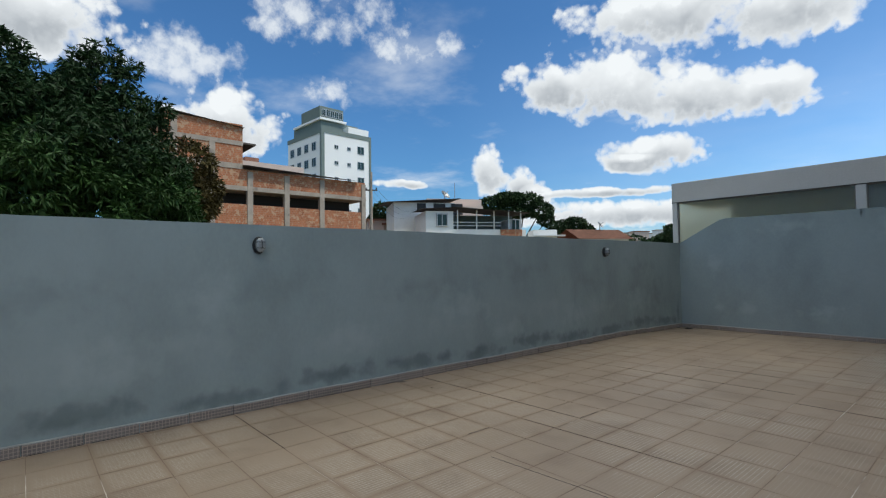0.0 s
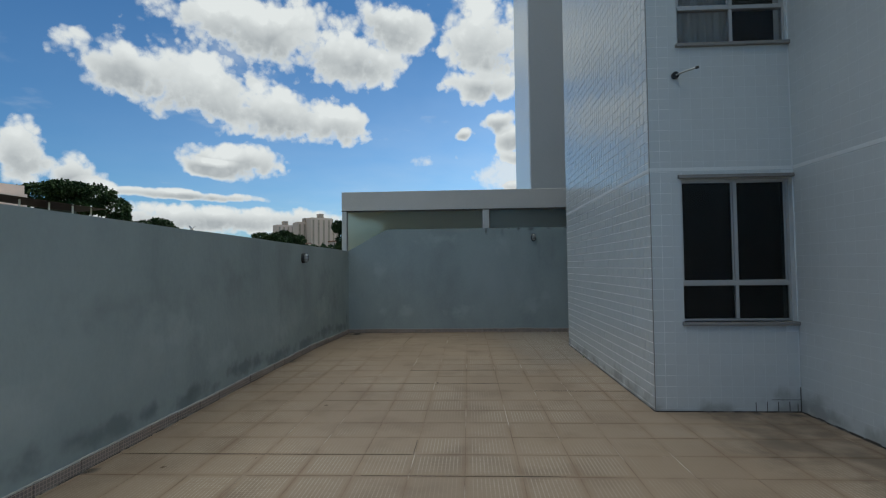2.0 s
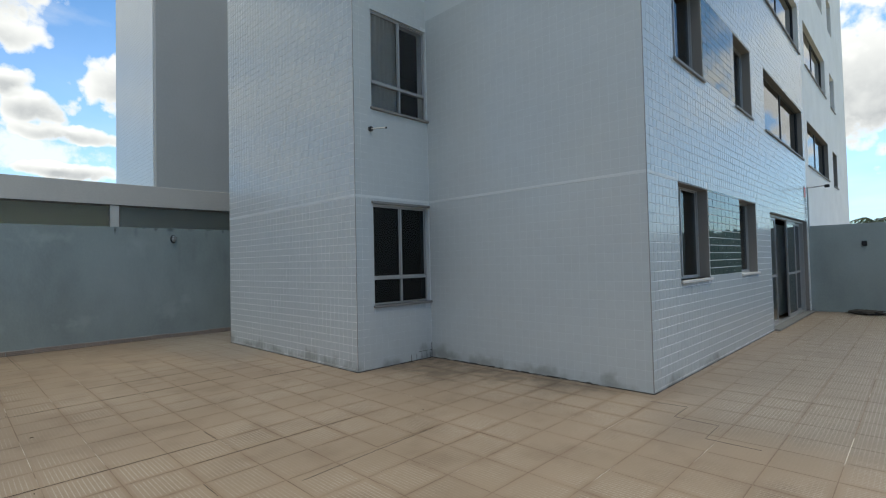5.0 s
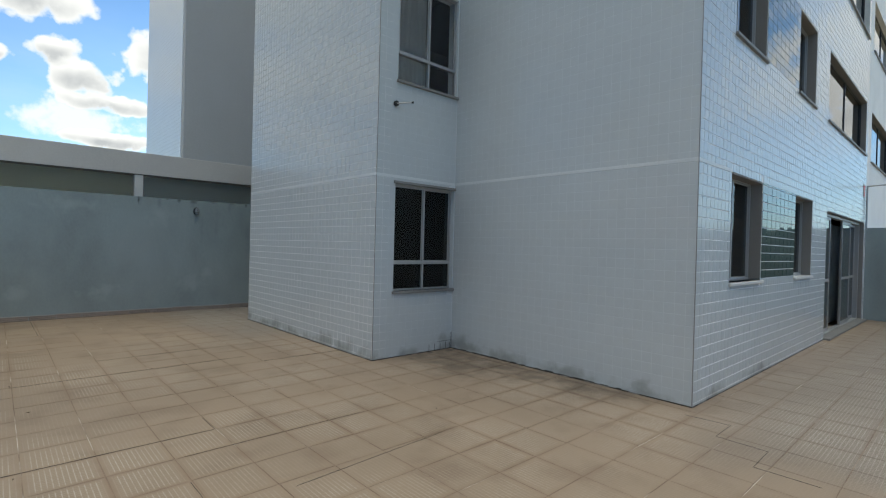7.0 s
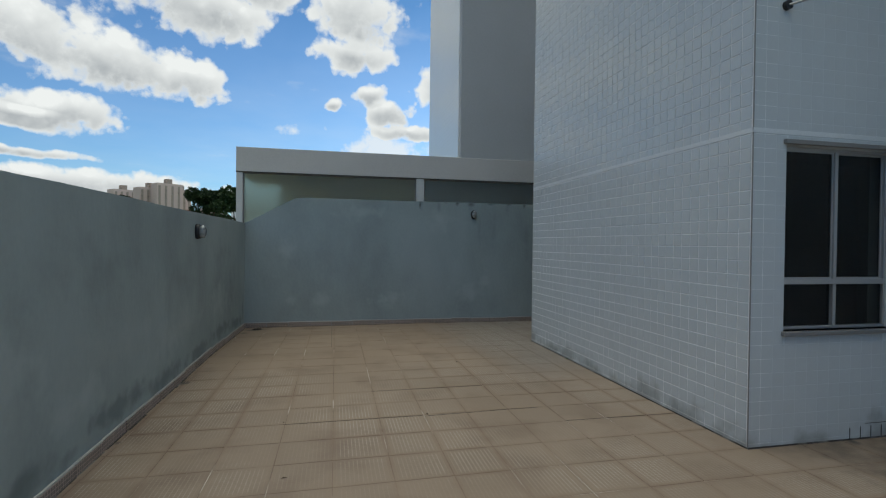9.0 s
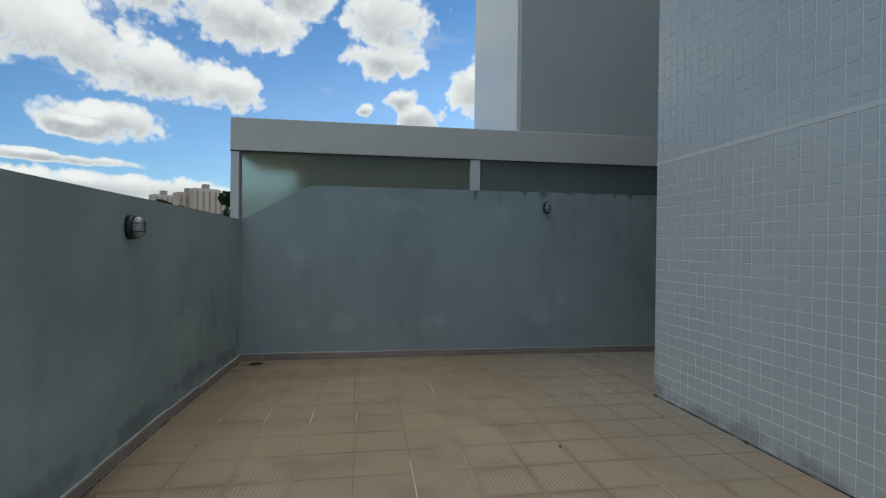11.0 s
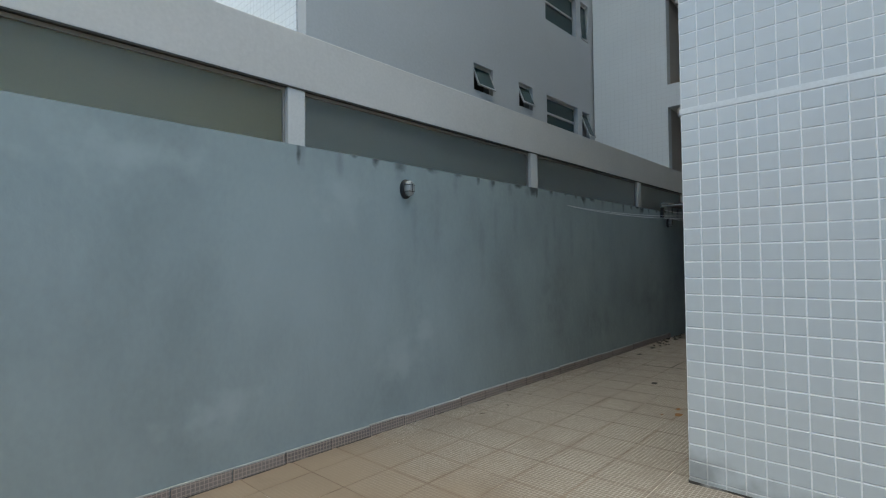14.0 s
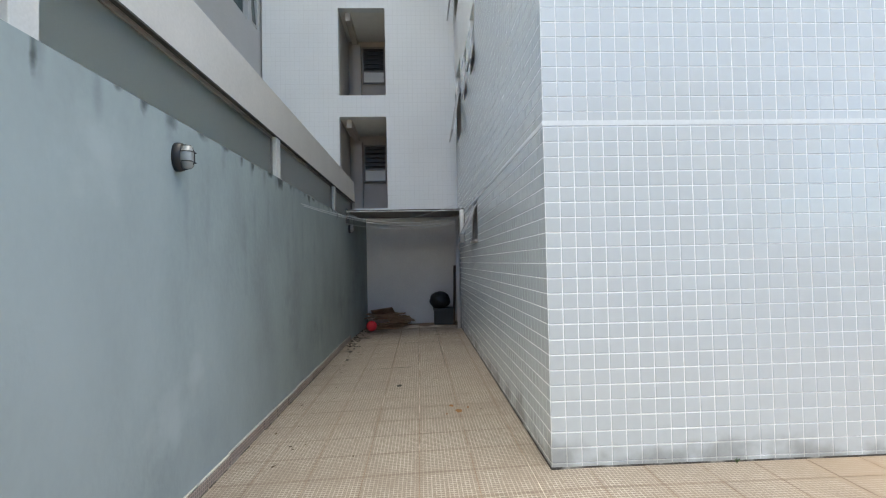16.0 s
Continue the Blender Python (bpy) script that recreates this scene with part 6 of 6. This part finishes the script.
for i in range(3):
    p0 = placed(57.6, 25) @ Vector((-0.25 + 0.25 * i, 0, zel(8.3, 25) + 0.13))
    p1 = placed(53.6, 40) @ Vector((0.4 * i, 0, zel(5.2 + 0.5 * i, 40)))
    pts = [p0.lerp(p1, k / 10) - Vector((0, 0, 0.9 * 4 * (k / 10) * (1 - k / 10))) for k in range(11)]
    wire_ = part("power_line", tube(bmesh.new(), pts, 0.012, 4), BLACK)
    tagged(wire_, "thin black cable sagging from the pole to the houses", "cable", "cables over the street")

# tower blocks on the horizon
for az_, w_, e_, dd in ((20.9, 9, 4.9, 520), (18.7, 9, 5.25, 480), (17.1, 10, 5.75, 470), (16.0, 8, 5.2, 500)):
    tb = thing("tower_block", "distant beige residential tower block", "building", placed(az_, dd, 20), group="tower blocks on the horizon")
    top = zel(e_, dd)
    part("wall", boxm(-w_, w_, 0, 14, G, top), PINK, tb)
    part("roof_tank", boxm(-2, 2.5, 2, 8, top, top + 4), CONCRETE, tb)
    for i in range(4):
        part("window_strip", boxm(-w_ + 2 + i * w_ * 0.5 - 0.8, -w_ + 2 + i * w_ * 0.5 + 0.8, -0.3, 0.0, G + 20, top - 2), CONCRETE, tb)
rng = random.Random(21)
for i in range(26):                 # hillside town
    az_, dd = rng.uniform(10, 32), rng.uniform(230, 320)
    hh = thing("hill_house", "small pale house on the far hillside", "house", placed(az_, dd, rng.uniform(-30, 30)), group="houses on the hillside")
    top = zel(rng.uniform(2.0, 3.4), dd)
    part("wall", boxm(-3.5, 3.5, 0, 6, G, top), HOUSE_WHITE if i % 2 else PINK, hh)
    part("roof", boxm(-3.8, 3.8, -0.3, 6.3, top, top + 0.5), ROOF_TILE if i % 3 else CONCRETE, hh)


# ---- trees ----
def crown(blobs, n, leaf, seed, rosette=7, wide=0.28, droop=0.5):
    """Leaves in rosettes over and inside a set of ellipsoids: vertices and faces."""
    g = np.random.default_rng(seed)
    vol = np.array([b[3] * b[4] * b[5] for b in blobs]) ** 0.67
    pick = g.choice(len(blobs), n, p=vol / vol.sum())
    bl = np.array(blobs)[pick]
    d = g.normal(size=(n, 3))
    d /= np.linalg.norm(d, axis=1)[:, None]
    r = g.uniform(0.55, 1.06, n) ** 0.6
    p = bl[:, :3] + d * bl[:, 3:] * r[:, None]
    out = d * 0.8 + np.array([0, 0, 0.35]) + g.normal(size=(n, 3)) * 0.3
    V, F = [], []
    P = np.repeat(p, rosette, 0)
    O = np.repeat(out, rosette, 0)
    N = len(P)
    way = O + g.normal(size=(N, 3)) * 0.9
    way[:, 2] -= droop * g.uniform(0.2, 1.2, N)
    way /= np.linalg.norm(way, axis=1)[:, None]
    side = np.cross(way, g.normal(size=(N, 3)))
    side /= np.linalg.norm(side, axis=1)[:, None]
    L = leaf * g.uniform(0.6, 1.25, N)[:, None]
    nrm = np.cross(way, side)
    a = P
    b = P + way * L * 0.5 + side * L * wide * 0.5 + nrm * L * 0.06
    c_ = P + way * L - np.array([0, 0, 0.12]) * L
    e = P + way * L * 0.5 - side * L * wide * 0.5 + nrm * L * 0.06
    verts = np.stack([a, b, c_, e], 1).reshape(-1, 3)
    idx = np.arange(N) * 4
    faces = np.concatenate([np.stack([idx, idx + 1, idx + 2], 1), np.stack([idx, idx + 2, idx + 3], 1)])
    return verts, faces


def leaves(name, vf, material, parent, label=""):
    v, f = vf
    me = bpy.data.meshes.new(name)
    me.vertices.add(len(v))
    me.vertices.foreach_set("co", v.ravel())
    me.loops.add(len(f) * 3)
    me.loops.foreach_set("vertex_index", f.ravel().astype(np.int32))
    me.polygons.add(len(f))
    me.polygons.foreach_set("loop_start", np.arange(len(f), dtype=np.int32) * 3)
    me.update()
    me.validate()
    me.materials.append(material)
    ob = new(name, me)
    ob.parent = parent
    return tagged(ob, label)


def tree(name, label, x, y, base, trunk_r, top, blobs, n, leaf, material, seed, rosette=7, wide=0.28, droop=0.5, far=1.6):
    t = thing(name, label, "tree", away(far) @ pose(x, y, base))
    part("trunk", tube(bmesh.new(), [(0, 0, -0.3), (0.1, 0.05, (top - base) * 0.25), (0.0, 0.2, (top - base) * 0.5), (0.1, 0.1, (top - base) * 0.75)], trunk_r, 9, True, trunk_r * 0.4), BARK, t)
    rel_b = [(b[0] - x, b[1] - y, b[2] - base, *b[3:]) for b in blobs]
    g = random.Random(seed)
    for b in sorted(rel_b, key=lambda q: -q[3])[:14]:
        z0 = (top - base) * g.uniform(0.3, 0.5)
        part("limb", tube(bmesh.new(), [(0.05, 0.1, z0), (b[0] * 0.5, b[1] * 0.5, (z0 + b[2]) / 2 + 0.2), (b[0], b[1], b[2])], trunk_r * 0.4, 6, True, trunk_r * 0.1), BARK, t)
    leaves("crown", crown(rel_b, n, leaf, seed, rosette, wide, droop), material, t)
    return t


def at(a, e, d):
    return (*rel(a, d), zel(e, d))


# the big dark tree behind the parapet
big = []
for a, e, d, r in ((93, 17.5, 15, 1.2), (95, 14, 14.5, 1.7), (99, 18, 15, 2.0), (84.3, 17.6, 15.5, 1.0), (86.5, 14.3, 15, 1.3), (82.2, 15.2, 16, 1.0), (80.6, 13.4, 16, 0.75), (84, 11.5, 14.5, 1.4), (90, 13, 14.5, 1.4), (88, 9, 14, 1.6),
                   (81.5, 8.5, 14.5, 1.2), (79.5, 6.5, 14.3, 1.0), (84, 6, 14, 1.3), (92, 7, 13.5, 1.7), (77.6, 5.0, 14.2, 0.75), (97, 8, 14, 2), (104, 12, 15, 2.5)):
    cx, cy, cz = at(a, e, d)
    big.append((cx, cy, cz, r * 0.8, r * 0.8, r * 0.66))
    gg = random.Random(int(a * 10))
    for _ in range(9):              # uneven boughs round each mass
        v = Vector((gg.gauss(0, 1), gg.gauss(0, 1), gg.gauss(0.2, 1))).normalized() * r * 0.78
        q = r * gg.uniform(0.24, 0.42)
        big.append((cx + v.x, cy + v.y, cz + v.z * 0.85, q, q, q * 0.75))
tx, ty = rel(88, 15)
low_b = [b for b in big if b[2] < 3.9]
bt = tree("tree", "large dark green broadleaf tree behind the parapet", tx, ty, G, 0.35, 7.0, [b for b in big if b[2] >= 3.9], 10500, 0.19, LEAF_DARK, 5, 8, 0.24, 0.8, 1.5)
leaves("lower_crown", crown([(b[0] - tx, b[1] - ty, b[2] - G, *b[3:]) for b in low_b], 7500, 0.22, 55, 8, 0.22, 1.0), LEAF_GREEN, bt, "lighter green lower leaves")
brn = [(*at(a, e, 17.5), r, r, r * 0.85) for a, e, r in ((77.4, 10.4, 0.95), (76.0, 8.3, 0.75), (78.6, 8.2, 0.8), (75.6, 6.6, 0.55), (77.2, 6.2, 0.8))]
tx, ty = rel(77.5, 17.5)
tree("tree", "smaller tree with olive brown leaves by the brick building", tx, ty, G, 0.15, 3.5, brn, 1700, 0.2, LEAF_BROWN, 6)
umb = [(*at(a, e, 62), rx, rx, rz) for a, e, rx, rz in ((43.6, 6.9, 1.9, 0.9), (41.6, 7.4, 2.2, 0.8), (39.6, 7.2, 2.0, 0.9), (38.0, 6.0, 1.6, 0.9), (40.5, 5.9, 2.0, 0.6), (42.6, 5.9, 1.6, 0.6), (37.4, 4.9, 1.0, 0.7), (44.8, 6.2, 1.0, 0.6))]
tx, ty = rel(41, 62)
tree("tree", "broad flat-topped dark tree behind the houses", tx, ty, G, 0.4, 9.0, umb, 2600, 0.35, LEAF_FAR, 7, 6, 0.5)
shr = [(*at(a, e, 58), rx, rx, 0.9) for a, e, rx in ((35.6, 3.9, 1.4), (34.2, 4.2, 1.3), (33.2, 3.5, 1.1), (36.6, 3.2, 1.0))]
tx, ty = rel(34.8, 58)
tree("tree", "rounded green tree beside the red roof", tx, ty, G, 0.25, 4.5, shr, 1300, 0.3, LEAF_FAR, 8, 6, 0.5)
lft = [(*at(a, e, 50), rx, rx, 0.8) for a, e, rx in ((56.5, 6.3, 0.9), (55.6, 5.0, 0.9), (57.2, 5.0, 0.8))]
tx, ty = rel(56.3, 50)
tree("tree", "small green tree between the houses", tx, ty, G, 0.2, 4.5, lft, 700, 0.3, LEAF_FAR, 18, 6, 0.5)
rng = random.Random(31)
for i, (a0, e0, d0) in enumerate(((14.5, 5.0, 130), (11.8, 5.6, 120), (9.3, 5.4, 110), (23.2, 3.6, 150), (21.0, 3.9, 160), (6.0, 4.2, 120), (26.0, 2.9, 170))):
    bl = [(*at(a0 + rng.uniform(-1.4, 1.4), e0 - rng.uniform(0.1, 1.9), d0), rng.uniform(1.4, 2.6), rng.uniform(1.4, 2.6), rng.uniform(1.0, 1.8)) for _ in range(9)]
    tx, ty = rel(a0, d0)
    tree("tree", "distant green tree on the hillside", tx, ty, G, 0.4, zel(e0 - 1, d0), bl, 1500, 0.75, LEAF_FAR, 40 + i, 5, 0.55, 0.5, 1.0)
hw = [(*at(a, e, 200), 6, 6, 3.0) for a, e in [(rng.uniform(2, 34), rng.uniform(1.0, 2.2)) for _ in range(46)]]
ob = leaves("far_woods", crown(hw, 6000, 1.6, 77, 4, 0.6), LEAF_FAR, None)
tagged(ob, "far wooded hillside", "woods", kind="stuff")
for a, b in ((35, 62), (2, 35)):
    hb = bmesh.new()
    xs = np.linspace(a, b, 24)
    row0 = [hb.verts.new((*rel(t, 330), G)) for t in xs]
    row1 = [hb.verts.new((*rel(t, 350), zel(1.9 + 0.5 * noise.noise(Vector((t * 0.3, 0, 0))), 350))) for t in xs]
    row2 = [hb.verts.new((*rel(t, 480), G)) for t in xs]
    for i in range(23):
        hb.faces.new((row0[i], row0[i + 1], row1[i + 1], row1[i]))
        hb.faces.new((row1[i], row1[i + 1], row2[i + 1], row2[i]))
    hl = part("ground_hill", hb, GROUND)
    tagged(hl, "low dry hill on the horizon", "hill", kind="structure")

# palm over the far wall
pm = thing("palm_tree", "feathery palm showing over the grey wall", "tree", pose(24, 2.3, G))
part("trunk", tube(bmesh.new(), [(0, 0, 0), (0.1, 0.1, 3), (0, 0, 5.9)], 0.17, 8, True, 0.11), BARK, pm)
rng = random.Random(9)
for i in range(14):
    a, up_ = i * 2.4, rng.uniform(0.2, 1.1)
    L = rng.uniform(1.0, 1.4)
    bm = bmesh.new()
    pts = [Vector((math.cos(a) * L * t, math.sin(a) * L * t, 5.9 + up_ * L * t - 1.1 * L * t * t)) for t in [k / 10 for k in range(11)]]
    tube(bm, pts, 0.015, 4)
    sd = Vector((-math.sin(a), math.cos(a), 0))
    for k in range(1, 11):
        for sgn in (-1, 1):
            tip = pts[k] + sd * sgn * 0.42 * (1 - 0.05 * k) + Vector((math.cos(a) * 0.18, math.sin(a) * 0.18, -0.2))
            wv = (pts[k] - pts[k - 1]).normalized() * 0.035
            bm.faces.new([bm.verts.new(q) for q in (pts[k] - wv, pts[k] + wv, tip)])
    part("frond", bm, LEAF_DARK, pm)

# ---- tiles, last ----
tile_wall(block_1, 0, FYB - FY2, -0.07, 6.6, [], (0.0, 1.4, 0.03, 2.4), skip=(STRIPE,), seed=1)
tile_wall(block_2, 0, FX3 - FX1, -0.07, 5.5, w1_rows, (0.0, 1.4, 0.03, 2.4), skip=(STRIPE,), seed=2, proud=0.0006, gap=0.0026)
tile_wall(block_3, 0, FY2 - FY4, -0.07, 5.2, [], (1.9, 3.4, 0.03, 2.4), skip=(STRIPE,), seed=3, proud=0.0006, gap=0.0026)
GREEN = [(2.06, 3.66, 1.18 + k * 2.7, 2.36 + k * 2.7) for k in range(3)]
tile_wall(block_4, 0, 10.2, -0.07, 9.0, rows4 + GREEN, (0.0, 1.5, 0.03, 2.4), seed=4)
for k, o in enumerate(GREEN):
    tile_wall(block_4, o[0], o[1], o[2], o[3], [], (o[0], o[1], o[2], o[3]) if k == 0 else (0, 0, 0, 0), material=GREEN_TILE, piece="green_tile", pitch=0.2, pv=0.105, seed=20 + k)
tile_wall(block_n, 0, FXE - FX1, -0.07, 5.2, rowsb, (FXE - FX1 - 1.4, FXE - FX1, 0.03, 2.4), skip=(STRIPE,), seed=5)

rng = random.Random(77)
kinds = []
for i in range(6):
    w, h, e = PX - 0.004, PY - 0.004, 0.0015
    cs = [(-1, -1), (1, -1), (1, 1), (-1, 1)]
    t = [rng.uniform(-0.0008, 0.0008) for _ in range(3)]
    me = bpy.data.meshes.new("floor_tile")
    me.from_pydata([(a * w / 2, b * h / 2, -0.004) for a, b in cs] + [(a * (w / 2 - e), b * (h / 2 - e), t[0] * a + t[1] * b + t[2] * 0.5) for a, b in cs], [],
                   [(4, 5, 6, 7)] + [(k, (k + 1) % 4, 4 + (k + 1) % 4, 4 + k) for k in range(4)])
    me.materials.append(FLOOR_TILE)
    kinds.append(me)
fv, ff, made = [], [], 0
for j in range(-26, 22):
    for i in range(-8, 40):
        x, y = -1.17 + (i + 0.5) * PX, 5.235 + (j + 0.5) * PY
        ey = 12.86 - 0.0095 * (x + 3.56)
        x0, x1, y0, y1 = max(x - PX / 2 + 0.002, -3.56), min(x + PX / 2 - 0.002, 12.7 if y < FY4 else 8.72), max(y - PY / 2 + 0.002, -4.0), min(y + PY / 2 - 0.002, ey)
        if x1 - x0 < 0.02 or y1 - y0 < 0.02 or (x0 > FX3 and FY4 - 0.0 < y0 and y1 < FYB) or (x0 > FX1 and FY2 < y0 and y1 < FYB):
            continue
        if x1 - x0 > PX - 0.0045 and y1 - y0 > PY - 0.008 and made < 300 and -3.4 < x < 2.0 and 2.5 < y < 12.6:
            ob = new("floor_tile", rng.choice(kinds))
            ob.parent = floor
            sx, sy = (fall(x + PX / 2, y) - fall(x - PX / 2, y)) / PX, (fall(x, y + PY / 2) - fall(x, y - PY / 2)) / PY
            ob.matrix_local = pose(x, y, fall(x, y), math.degrees(sy), -math.degrees(sx), 0)
            made += 1
            continue
        n = len(fv)
        t = rng.uniform(-0.0012, 0.0012)
        quad = [(x0, y0, -0.0034), (x1, y0, -0.0034), (x1, y1, -0.0034), (x0, y1, -0.0034), (x0 + 0.0015, y0 + 0.0015, t), (x1 - 0.0015, y0 + 0.0015, t), (x1 - 0.0015, y1 - 0.0015, -t), (x0 + 0.0015, y1 - 0.0015, -t)]
        fv += [(a, b, c + fall(a, b)) for a, b, c in quad]
        ff += [(n + 4, n + 5, n + 6, n + 7)] + [(n + k, n + (k + 1) % 4, n + 4 + (k + 1) % 4, n + 4 + k) for k in range(4)]
tagged(raw("floor_tile_field", fv, ff, FLOOR_TILE, floor), kind="stuff")
